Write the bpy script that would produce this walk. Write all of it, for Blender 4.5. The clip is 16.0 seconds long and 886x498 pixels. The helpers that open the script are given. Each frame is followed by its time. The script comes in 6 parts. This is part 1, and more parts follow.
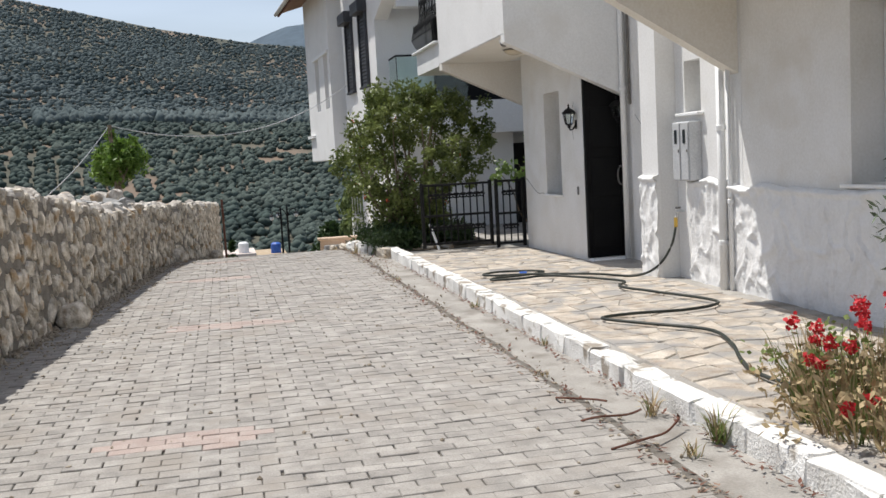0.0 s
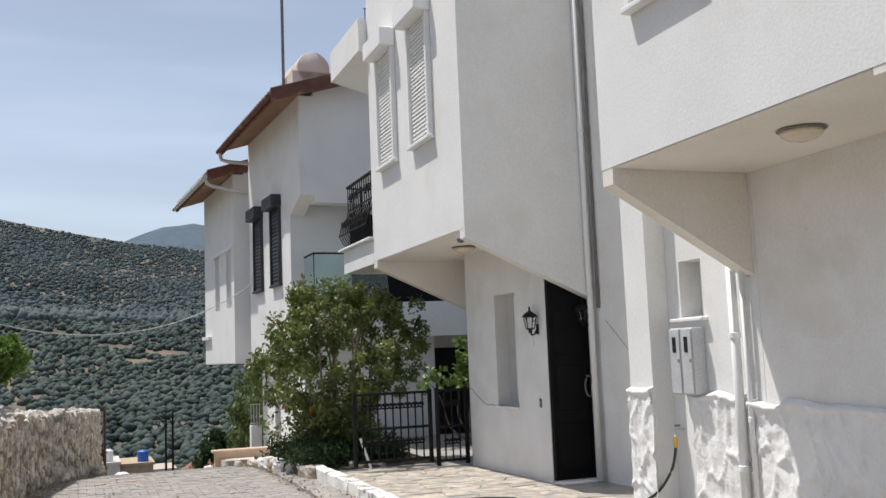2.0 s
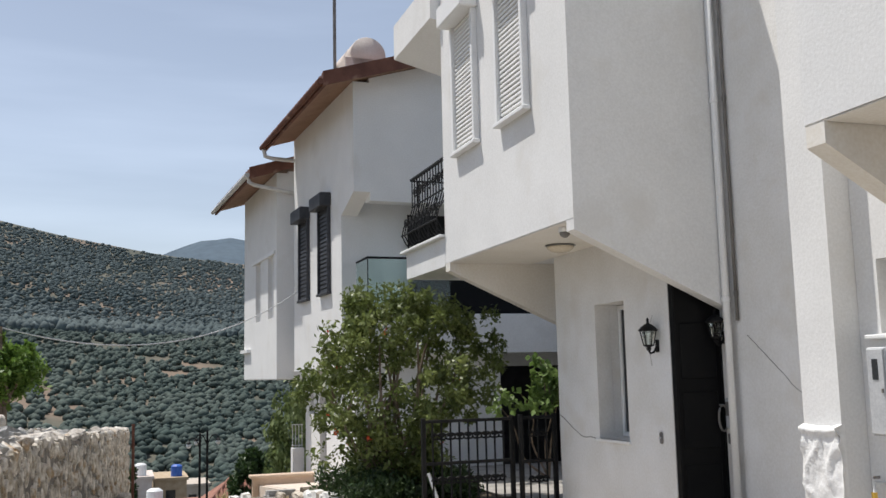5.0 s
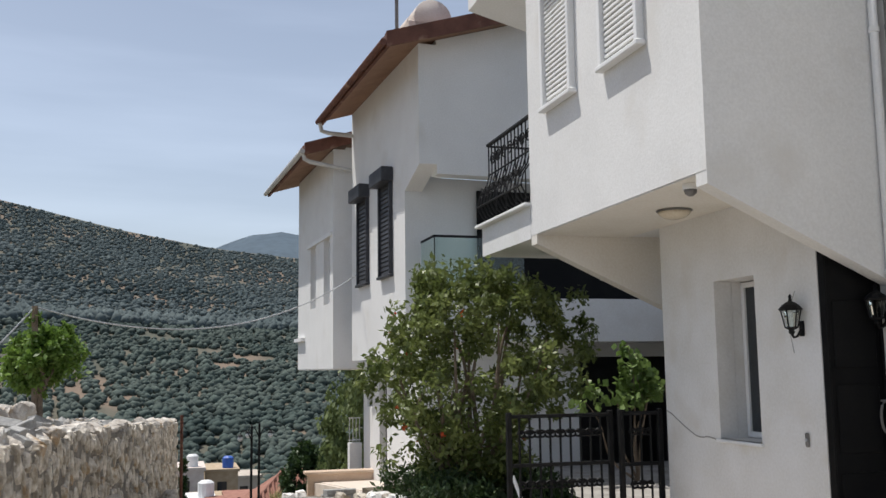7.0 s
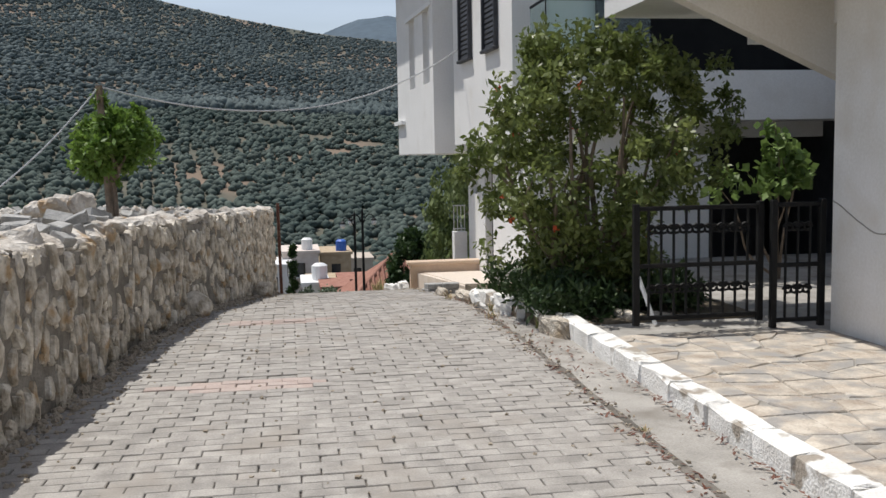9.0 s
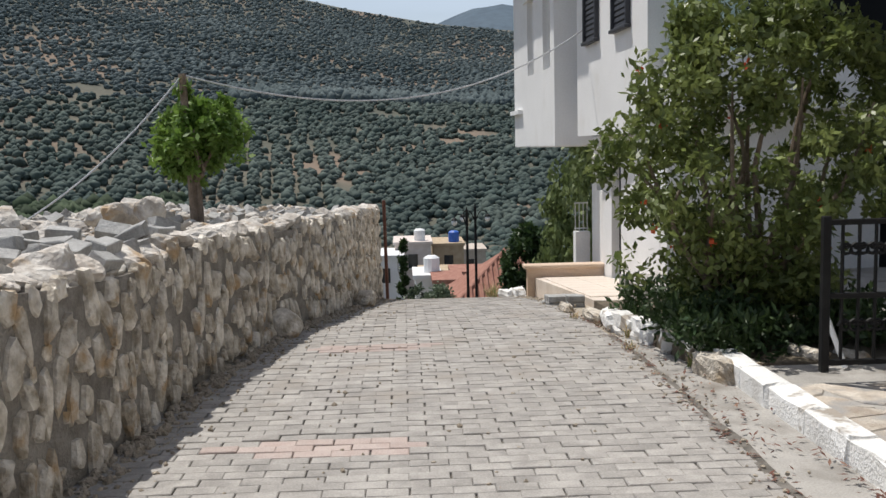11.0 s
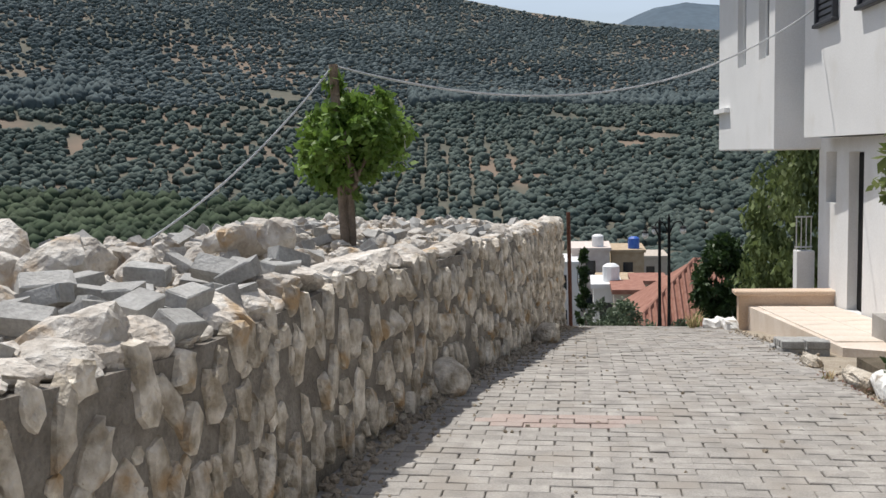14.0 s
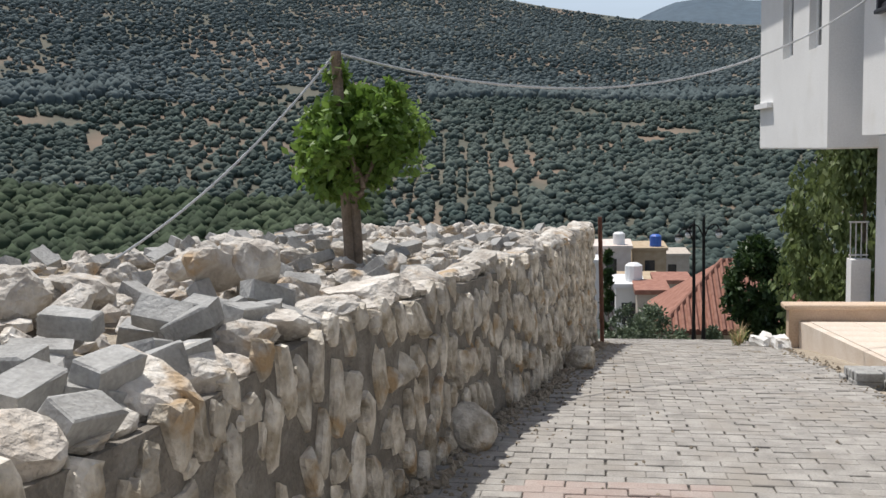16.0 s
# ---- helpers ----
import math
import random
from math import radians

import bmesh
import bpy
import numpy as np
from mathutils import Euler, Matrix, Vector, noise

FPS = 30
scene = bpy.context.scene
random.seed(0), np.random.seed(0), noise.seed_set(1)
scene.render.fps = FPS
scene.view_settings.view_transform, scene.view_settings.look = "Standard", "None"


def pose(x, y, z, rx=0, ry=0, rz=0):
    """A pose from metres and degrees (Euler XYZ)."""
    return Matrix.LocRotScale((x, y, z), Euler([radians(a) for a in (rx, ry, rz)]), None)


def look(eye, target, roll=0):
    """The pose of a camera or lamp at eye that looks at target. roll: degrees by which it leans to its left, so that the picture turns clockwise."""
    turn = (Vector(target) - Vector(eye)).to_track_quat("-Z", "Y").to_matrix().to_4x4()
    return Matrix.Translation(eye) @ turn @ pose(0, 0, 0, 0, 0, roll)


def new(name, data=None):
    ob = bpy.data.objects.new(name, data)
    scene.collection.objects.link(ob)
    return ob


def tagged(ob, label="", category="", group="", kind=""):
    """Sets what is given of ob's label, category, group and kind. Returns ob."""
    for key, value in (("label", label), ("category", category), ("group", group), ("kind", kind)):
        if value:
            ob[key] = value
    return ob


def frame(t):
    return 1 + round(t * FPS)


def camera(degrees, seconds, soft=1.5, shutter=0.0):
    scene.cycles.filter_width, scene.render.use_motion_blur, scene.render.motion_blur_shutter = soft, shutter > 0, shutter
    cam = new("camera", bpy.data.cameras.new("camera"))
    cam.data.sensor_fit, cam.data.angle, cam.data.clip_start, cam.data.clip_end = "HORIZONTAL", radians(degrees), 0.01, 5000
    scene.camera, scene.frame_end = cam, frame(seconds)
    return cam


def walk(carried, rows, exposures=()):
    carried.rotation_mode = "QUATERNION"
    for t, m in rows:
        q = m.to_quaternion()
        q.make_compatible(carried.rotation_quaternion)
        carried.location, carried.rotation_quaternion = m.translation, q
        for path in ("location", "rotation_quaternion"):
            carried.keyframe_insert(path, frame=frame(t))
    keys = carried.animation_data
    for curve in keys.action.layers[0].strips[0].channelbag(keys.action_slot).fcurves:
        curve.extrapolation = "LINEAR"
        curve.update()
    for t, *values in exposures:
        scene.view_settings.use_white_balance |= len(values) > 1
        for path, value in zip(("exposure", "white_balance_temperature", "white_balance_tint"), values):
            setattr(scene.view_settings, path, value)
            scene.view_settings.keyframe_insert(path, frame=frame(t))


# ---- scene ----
cam = camera(50.0, 16.0)
PATH = [
    (0, (0.941, 0.009, 1.462), (1.384, 1.95, 1.27), -3.1),
    (0.5, (0.827, 0.503, 1.458), (1.471, 2.392, 1.323), -2.6),
    (1, (0.669, 0.917, 1.515), (1.339, 2.802, 1.498), -2.4),
    (1.5, (0.572, 1.261, 1.517), (1.275, 3.126, 1.682), -2.5),
    (2, (0.46, 1.62, 1.527), (1.169, 3.477, 1.75), -2.3),
    (2.5, (0.417, 2.021, 1.531), (1.131, 3.875, 1.756), -2.4),
    (3, (0.464, 2.42, 1.561), (1.179, 4.275, 1.78), -2.3),
    (3.5, (0.495, 2.78, 1.578), (1.199, 4.641, 1.783), -2.3),
    (4, (0.577, 3.118, 1.58), (1.265, 4.985, 1.786), -2.3),
    (4.2, (0.601, 3.25, 1.597), (1.277, 5.117, 1.839), -2.2),
    (6.3, (0.666, 4.718, 1.52), (1.274, 6.603, 1.798), -0.8),
    (6.5, (0.705, 4.869, 1.541), (1.303, 6.755, 1.832), -0.9),
    (7, (0.734, 5.325, 1.507), (1.275, 7.234, 1.759), -0.7),
    (7.5, (0.842, 5.766, 1.486), (1.364, 7.696, 1.516), -1.0),
    (8, (0.981, 6.177, 1.504), (1.474, 8.111, 1.373), -1.0),
    (8.5, (1.086, 6.551, 1.496), (1.529, 8.493, 1.313), -0.9),
    (8.7, (1.106, 6.668, 1.492), (1.493, 8.621, 1.302), -1.0),
    (10.8, (1.2, 8.22, 1.59), (1.323, 10.206, 1.388), -1.0),
    (11, (1.247, 8.359, 1.562), (1.326, 10.347, 1.35), -1.3),
    (11.5, (1.348, 8.696, 1.563), (1.263, 10.685, 1.371), -1.4),
    (12, (1.319, 9.041, 1.568), (1.216, 11.029, 1.376), -1.2),
    (12.5, (1.299, 9.356, 1.583), (1.133, 11.339, 1.385), -1.2),
    (13, (1.214, 9.663, 1.573), (0.984, 11.64, 1.382), -1.3),
    (13.5, (1.165, 9.979, 1.592), (0.89, 11.95, 1.392), -1.5),
    (14, (1.082, 10.308, 1.589), (0.795, 12.278, 1.391), -1.4),
    (14.5, (1.026, 10.568, 1.594), (0.735, 12.537, 1.399), -1.3),
    (15, (0.963, 10.871, 1.601), (0.655, 12.838, 1.407), -1.3),
    (15.5, (0.93, 11.147, 1.602), (0.614, 13.113, 1.409), -1.5),
    (16, (0.901, 11.457, 1.636), (0.576, 13.42, 1.43), -1.4),
]
walk(cam, [(t, look(e, a, r)) for t, e, a, r in PATH], exposures=[(0, -0.14), (6, -0.14), (8, -0.3), (12, -0.24), (16, -0.2)])

# ---- world, sun ----
SUN_DIR = Vector((1.0, -0.83, -3.03)).normalized()
world = bpy.data.worlds.new("world")
scene.world = world
world.use_nodes = True
wn = world.node_tree
wn.nodes.clear()
sky = wn.nodes.new("ShaderNodeTexSky")
sky.sky_type = "NISHITA"
sky.sun_disc = False
sky.sun_elevation = math.asin(-SUN_DIR.z)
sky.sun_rotation = math.atan2(-SUN_DIR.x, -SUN_DIR.y)
sky.air_density, sky.dust_density, sky.ozone_density, sky.altitude = 1.0, 2.0, 1.5, 60
bg = wn.nodes.new("ShaderNodeBackground")
bg.inputs["Strength"].default_value = 0.09
wout = wn.nodes.new("ShaderNodeOutputWorld")
# thin summer haze, thickest at the horizon, with faint streaks of high cloud
wtc = wn.nodes.new("ShaderNodeTexCoord")
wxyz = wn.nodes.new("ShaderNodeSeparateXYZ")
wn.links.new(wtc.outputs["Generated"], wxyz.inputs[0])
fall = wn.nodes.new("ShaderNodeMapRange")
fall.interpolation_type = "SMOOTHSTEP"
fall.inputs["From Min"].default_value, fall.inputs["From Max"].default_value = 0.0, 0.8
fall.inputs["To Min"].default_value, fall.inputs["To Max"].default_value = 1.0, 0.3
wn.links.new(wxyz.outputs[2], fall.inputs[0])
wmap = wn.nodes.new("ShaderNodeMapping")
wmap.inputs["Scale"].default_value = (1.6, 1.6, 13.0)
wmap.inputs["Rotation"].default_value = (0.05, 0.08, 0)
wn.links.new(wtc.outputs["Generated"], wmap.inputs[0])
wisp = wn.nodes.new("ShaderNodeTexNoise")
wisp.inputs["Scale"].default_value, wisp.inputs["Detail"].default_value, wisp.inputs["Roughness"].default_value = 1.3, 5, 0.5
wn.links.new(wmap.outputs[0], wisp.inputs["Vector"])
wramp = wn.nodes.new("ShaderNodeMapRange")
wramp.inputs["From Min"].default_value, wramp.inputs["From Max"].default_value = 0.45, 0.72
wramp.inputs["To Min"].default_value, wramp.inputs["To Max"].default_value = 1.0, 1.3
wn.links.new(wisp.outputs[0], wramp.inputs[0])
wmul = wn.nodes.new("ShaderNodeMath")
wmul.operation = "MULTIPLY"
wn.links.new(fall.outputs[0], wmul.inputs[0])
wn.links.new(wramp.outputs[0], wmul.inputs[1])
haze = wn.nodes.new("ShaderNodeMix")
haze.data_type, haze.blend_type = "RGBA", "ADD"
haze.clamp_factor = False
haze.inputs[7].default_value = (3.7, 4.0, 4.55, 1)
wn.links.new(wmul.outputs[0], haze.inputs[0])
wn.links.new(sky.outputs[0], haze.inputs[6])
wn.links.new(haze.outputs[2], bg.inputs[0])
wn.links.new(bg.outputs[0], wout.inputs[0])
sun_data = bpy.data.lights.new("sun", "SUN")
sun_data.energy, sun_data.angle, sun_data.color = 5.0, radians(0.53), (1.0, 0.965, 0.915)
sun = new("sun", sun_data)
sun.matrix_world = look((0, 0, 60), Vector((0, 0, 60)) + SUN_DIR)


# ---- materials ----
def mat(name, c1, c2, rough=0.8, scale=4.0, fine=60.0, bump=0.3, metal=0.0, rand=0.0, spec=0.4, stain=None, dist=0.01, stain_scale=1.2, stain_lo=0.55, stain_hi=0.75, transl=0.0, world_scale=False):
    """Two colours mixed by coarse noise, fine grain, bump; rand varies the brightness from object to object; world_scale keeps the grain at true size on stretched pieces."""
    m = bpy.data.materials.new(name)
    m.use_nodes = True
    nt = m.node_tree
    N, L = nt.nodes, nt.links
    b = N["Principled BSDF"]
    tc = N.new("ShaderNodeTexCoord")
    n1, n2 = N.new("ShaderNodeTexNoise"), N.new("ShaderNodeTexNoise")
    n1.inputs["Scale"].default_value, n1.inputs["Detail"].default_value = scale, 5
    n2.inputs["Scale"].default_value, n2.inputs["Detail"].default_value = fine, 4
    oi = N.new("ShaderNodeObjectInfo")
    place = N.new("ShaderNodeNewGeometry").outputs["Position"] if world_scale else tc.outputs["Object"]
    if rand:
        add = N.new("ShaderNodeVectorMath")
        add.operation = "MULTIPLY_ADD"
        add.inputs[1].default_value = (1, 1, 1)
        comb = N.new("ShaderNodeCombineXYZ")
        mul = N.new("ShaderNodeMath")
        mul.operation = "MULTIPLY"
        mul.inputs[1].default_value = 37.0
        L.new(oi.outputs["Random"], mul.inputs[0])
        for k in range(3):
            L.new(mul.outputs[0], comb.inputs[k])
        L.new(place, add.inputs[0])
        L.new(comb.outputs[0], add.inputs[2])
        src = add.outputs[0]
    else:
        src = place
    for n in (n1, n2):
        L.new(src, n.inputs["Vector"])
    ramp = N.new("ShaderNodeValToRGB")
    ramp.color_ramp.elements[0].position, ramp.color_ramp.elements[1].position = 0.35, 0.65
    ramp.color_ramp.elements[0].color, ramp.color_ramp.elements[1].color = (*c1, 1), (*c2, 1)
    L.new(n1.outputs[0], ramp.inputs[0])
    col = ramp.outputs[0]
    g = N.new("ShaderNodeMix")
    g.data_type, g.blend_type = "RGBA", "OVERLAY"
    g.inputs[0].default_value = 0.35
    L.new(col, g.inputs[6])
    L.new(n2.outputs[0], g.inputs[7])
    col = g.outputs[2]
    if rand:
        hs = N.new("ShaderNodeHueSaturation")
        mr = N.new("ShaderNodeMapRange")
        mr.inputs["To Min"].default_value, mr.inputs["To Max"].default_value = 1 - rand, 1 + rand
        L.new(oi.outputs["Random"], mr.inputs[0])
        L.new(mr.outputs[0], hs.inputs["Value"])
        L.new(col, hs.inputs["Color"])
        col = hs.outputs[0]
        geo = N.new("ShaderNodeNewGeometry")
        hs2 = N.new("ShaderNodeHueSaturation")
        mr2 = N.new("ShaderNodeMapRange")
        mr2.inputs["To Min"].default_value, mr2.inputs["To Max"].default_value = 1 - rand, 1 + rand
        L.new(geo.outputs["Random Per Island"], mr2.inputs[0])
        L.new(mr2.outputs[0], hs2.inputs["Value"])
        L.new(col, hs2.inputs["Color"])
        col = hs2.outputs[0]
    if stain:
        n3 = N.new("ShaderNodeTexNoise")
        n3.inputs["Scale"].default_value, n3.inputs["Detail"].default_value = stain_scale, 6
        L.new(place, n3.inputs["Vector"])
        r3 = N.new("ShaderNodeValToRGB")
        r3.color_ramp.elements[0].position, r3.color_ramp.elements[1].position = stain_lo, stain_hi
        L.new(n3.outputs[0], r3.inputs[0])
        mx = N.new("ShaderNodeMix")
        mx.data_type = "RGBA"
        mx.inputs[7].default_value = (*stain, 1)
        L.new(r3.outputs[0], mx.inputs[0])
        L.new(col, mx.inputs[6])
        col = mx.outputs[2]
    L.new(col, b.inputs["Base Color"])
    b.inputs["Roughness"].default_value, b.inputs["Metallic"].default_value = rough, metal
    b.inputs["Specular IOR Level"].default_value = spec
    if transl:
        b.inputs["Subsurface Weight"].default_value = 0.0
        tr = N.new("ShaderNodeBsdfTranslucent")
        L.new(col, tr.inputs[0])
        mxs = N.new("ShaderNodeMixShader")
        mxs.inputs[0].default_value = transl
        L.new(b.outputs[0], mxs.inputs[1])
        L.new(tr.outputs[0], mxs.inputs[2])
        L.new(mxs.outputs[0], N["Material Output"].inputs["Surface"])
    if bump:
        ad = N.new("ShaderNodeMath")
        ad.operation = "ADD"
        L.new(n1.outputs[0], ad.inputs[0])
        L.new(n2.outputs[0], ad.inputs[1])
        bp = N.new("ShaderNodeBump")
        bp.inputs["Strength"].default_value, bp.inputs["Distance"].default_value = bump, dist
        L.new(ad.outputs[0], bp.inputs["Height"])
        L.new(bp.outputs[0], b.inputs["Normal"])
    return m


def glass_mat(name, tint, rough=0.02, trans=1.0):
    m = bpy.data.materials.new(name)
    m.use_nodes = True
    b = m.node_tree.nodes["Principled BSDF"]
    b.inputs["Base Color"].default_value = (*tint, 1)
    b.inputs["Roughness"].default_value = rough
    b.inputs["Transmission Weight"].default_value = trans
    b.inputs["IOR"].default_value = 1.45
    return m


PLASTER = mat("white_plaster", (0.72, 0.715, 0.7), (0.77, 0.765, 0.75), 0.85, 1.3, 45, 0.25, dist=0.006, stain=(0.66, 0.64, 0.6), stain_lo=0.58, stain_hi=0.8)
PLASTER_OLD = mat("aged_white_plaster", (0.74, 0.725, 0.69), (0.8, 0.79, 0.77), 0.88, 2.2, 40, 0.35, dist=0.008, stain=(0.66, 0.62, 0.55), stain_scale=1.7, stain_lo=0.55, stain_hi=0.8)
# cream includes the warm light reflected up under the overhangs
SOFFIT = mat("soffit_with_bounce", (0.74, 0.7, 0.63), (0.79, 0.755, 0.69), 0.85, 1.5, 40, 0.15)
RELIEF = mat("white_relief_coat", (0.76, 0.755, 0.74), (0.83, 0.825, 0.81), 0.8, 3, 35, 0.5, dist=0.012)
TRIM = mat("white_trim_paint", (0.78, 0.78, 0.77), (0.82, 0.82, 0.81), 0.55, 2, 60, 0.1)
PAVER = mat("concrete_paver", (0.27, 0.254, 0.233), (0.375, 0.353, 0.325), 0.9, 7, 90, 0.9, rand=0.1, dist=0.004, stain=(0.3, 0.27, 0.235), stain_scale=2.2, stain_lo=0.5, stain_hi=0.75)
PAVER_RED = mat("red_paver", (0.39, 0.31, 0.275), (0.43, 0.36, 0.325), 0.9, 9, 120, 0.6, rand=0.07, dist=0.004)
JOINT = mat("sandy_joint_dirt", (0.11, 0.1, 0.085), (0.21, 0.19, 0.165), 0.95, 12, 150, 0.6)
GUTTER = mat("gutter_concrete", (0.29, 0.275, 0.25), (0.38, 0.36, 0.33), 0.9, 3, 90, 0.4, rand=0.06, stain=(0.2, 0.18, 0.155), stain_scale=3, stain_lo=0.52, stain_hi=0.72)
KERB = mat("whitewashed_kerb", (0.66, 0.645, 0.61), (0.8, 0.795, 0.77), 0.9, 4, 60, 0.7, rand=0.05, dist=0.015, stain=(0.34, 0.3, 0.25), stain_scale=4, stain_lo=0.57, stain_hi=0.63, world_scale=True)
GREY_STONE = mat("limestone_wall_stone", (0.42, 0.365, 0.295), (0.66, 0.6, 0.51), 0.9, 9, 45, 1.0, rand=0.16, dist=0.03, stain=(0.42, 0.3, 0.17), stain_scale=2.2, stain_lo=0.56, stain_hi=0.7)
FLAG = mat("sandstone_flag", (0.36, 0.3, 0.24), (0.56, 0.505, 0.43), 0.88, 6, 60, 1.0, rand=0.13, stain=(0.33, 0.315, 0.295), stain_scale=4.5, stain_lo=0.46, stain_hi=0.62, world_scale=True)
MORTAR = mat("wall_mortar", (0.19, 0.17, 0.145), (0.31, 0.285, 0.25), 0.95, 7, 60, 0.9, dist=0.02)
STONE = mat("limestone_wall_stone", (0.34, 0.29, 0.22), (0.74, 0.685, 0.6), 0.9, 9, 38, 1.0, rand=0.16, dist=0.02, stain=(0.44, 0.31, 0.18), stain_scale=5, stain_lo=0.56, stain_hi=0.68, world_scale=True)
RUBBLE = mat("pale_rubble_stone", (0.42, 0.375, 0.325), (0.66, 0.625, 0.57), 0.92, 8.0, 34, 1.0, rand=0.15, dist=0.02, stain=(0.46, 0.34, 0.22), stain_scale=5, stain_lo=0.58, stain_hi=0.7, world_scale=True)
BLOCKG = mat("broken_grey_paver", (0.3, 0.295, 0.28), (0.4, 0.395, 0.38), 0.92, 9, 60, 0.8, rand=0.1, dist=0.008, world_scale=True)
SOIL = mat("pale_soil", (0.3, 0.25, 0.19), (0.42, 0.365, 0.29), 0.95, 4, 60, 1.0, dist=0.02)
BED_SOIL = mat("bed_soil", (0.1, 0.08, 0.055), (0.17, 0.14, 0.1), 0.95, 6, 60, 1.0, dist=0.02)
IRON = mat("black_wrought_iron", (0.006, 0.006, 0.0065), (0.012, 0.012, 0.012), 0.6, 8, 80, 0.2, spec=0.25)
BLACK = mat("black_door_paint", (0.005, 0.005, 0.0055), (0.009, 0.009, 0.009), 0.55, 3, 50, 0.1, spec=0.12)
# shutter grey, also stands for deep shade on carport, room and yard walls
SHUT_AND_SHADE = mat("dark_shutter_and_shade", (0.03, 0.032, 0.038), (0.05, 0.052, 0.06), 0.5, 5, 50, 0.1)
TILE = mat("terracotta_tile", (0.22, 0.095, 0.065), (0.31, 0.155, 0.112), 0.85, 3, 40, 0.4, rand=0.12)
EAVE = mat("brown_eave_wood", (0.1, 0.038, 0.024), (0.16, 0.066, 0.042), 0.7, 4, 60, 0.3, stain=(0.3, 0.19, 0.13), stain_scale=3, stain_lo=0.58, stain_hi=0.7)
EAVE_SOFFIT = mat("tan_eave_soffit", (0.24, 0.14, 0.09), (0.3, 0.18, 0.12), 0.75, 3, 60, 0.2)
STEEL = mat("grey_steel_box", (0.5, 0.51, 0.52), (0.58, 0.59, 0.6), 0.5, 3, 60, 0.1, metal=0.2)
PIPE = mat("grey_pipe", (0.5, 0.49, 0.47), (0.6, 0.59, 0.57), 0.5, 5, 60, 0.1)
DARK_PIPE = mat("dark_pipe", (0.13, 0.12, 0.11), (0.2, 0.19, 0.18), 0.5, 5, 60, 0.1)
HOSE = mat("dark_green_hose", (0.02, 0.025, 0.02), (0.04, 0.045, 0.035), 0.5, 8, 80, 0.1)
BRASS = mat("yellow_fitting", (0.6, 0.38, 0.05), (0.7, 0.45, 0.08), 0.45, 6, 60, 0.1)
BLUE = mat("blue_plastic", (0.03, 0.1, 0.45), (0.05, 0.15, 0.5), 0.45, 4, 60, 0.1)
CREAM = mat("cream_travertine", (0.62, 0.53, 0.44), (0.7, 0.62, 0.54), 0.6, 2.5, 50, 0.2, stain=(0.56, 0.46, 0.37), stain_scale=2)
PEACH = mat("peach_coping", (0.56, 0.42, 0.3), (0.64, 0.5, 0.39), 0.6, 2.5, 50, 0.2)
OPAL = mat("opal_lamp_glass", (0.62, 0.55, 0.42), (0.68, 0.6, 0.47), 0.25, 3, 40, 0.0)
LANTERN_GLASS = glass_mat("balcony_glass", (0.86, 0.95, 0.93), 0.02)
GLASS = glass_mat("balcony_glass", (0.75, 0.9, 0.86), 0.02)
PANE = mat("dark_window_pane", (0.02, 0.025, 0.03), (0.03, 0.035, 0.04), 0.06, 2, 40, 0.0, spec=0.7)
LOUVRE = mat("pale_shutter_slat", (0.76, 0.76, 0.74), (0.8, 0.8, 0.78), 0.5, 3, 50, 0.1)
BARK = mat("grey_brown_bark", (0.16, 0.12, 0.085), (0.27, 0.21, 0.16), 0.9, 9, 60, 0.9)
LEAF_POM = mat("pomegranate_leaf", (0.085, 0.115, 0.03), (0.2, 0.235, 0.075), 0.42, 2.5, 30, 0.0, rand=0.28, transl=0.35)
LEAF_TREE = mat("bright_tree_leaf", (0.15, 0.26, 0.045), (0.26, 0.4, 0.085), 0.5, 2.5, 30, 0.0, rand=0.2, transl=0.35)
LEAF_VINE = mat("vine_leaf", (0.16, 0.26, 0.06), (0.24, 0.34, 0.1), 0.5, 3, 30, 0.0, rand=0.18, transl=0.35)
LEAF_DARK = mat("dark_shrub_leaf", (0.03, 0.062, 0.018), (0.06, 0.1, 0.03), 0.5, 2.5, 30, 0.0, rand=0.2, transl=0.2)
LEAF_PEPPER = mat("pepper_tree_leaf", (0.14, 0.19, 0.07), (0.22, 0.27, 0.1), 0.6, 1.5, 30, 0.0, rand=0.2, transl=0.3)
LEAF_OLIVE = mat("olive_leaf", (0.11, 0.15, 0.09), (0.17, 0.21, 0.13), 0.5, 4, 30, 0.0, rand=0.2, transl=0.2)
# distance haze is mixed in: bluer and paler than the foliage itself
WOODS = mat("hazy_hill_foliage", (0.115, 0.153, 0.157), (0.186, 0.228, 0.228), 0.9, 0.012, 0.6, 0.0, rand=0.13, transl=0.45)
# olive grey-green with a weaker share of the blue haze
GROVE = mat("hazy_olive_foliage", (0.067, 0.097, 0.086), (0.126, 0.158, 0.136), 0.9, 0.03, 0.6, 0.0, rand=0.24, transl=0.35)
NEAR_WOODS = mat("valley_tree_foliage", (0.052, 0.082, 0.045), (0.095, 0.13, 0.072), 0.9, 0.05, 0.8, 0.0, rand=0.24, transl=0.35)
HILL = mat("hill_scrub_ground", (0.08, 0.085, 0.065), (0.13, 0.12, 0.09), 0.95, 0.03, 0.4, 0.0, stain=(0.2, 0.15, 0.11), stain_scale=0.02, stain_lo=0.5, stain_hi=0.62)
DRY = mat("dry_stem", (0.3, 0.22, 0.12), (0.42, 0.33, 0.19), 0.9, 8, 60, 0.0, rand=0.2)
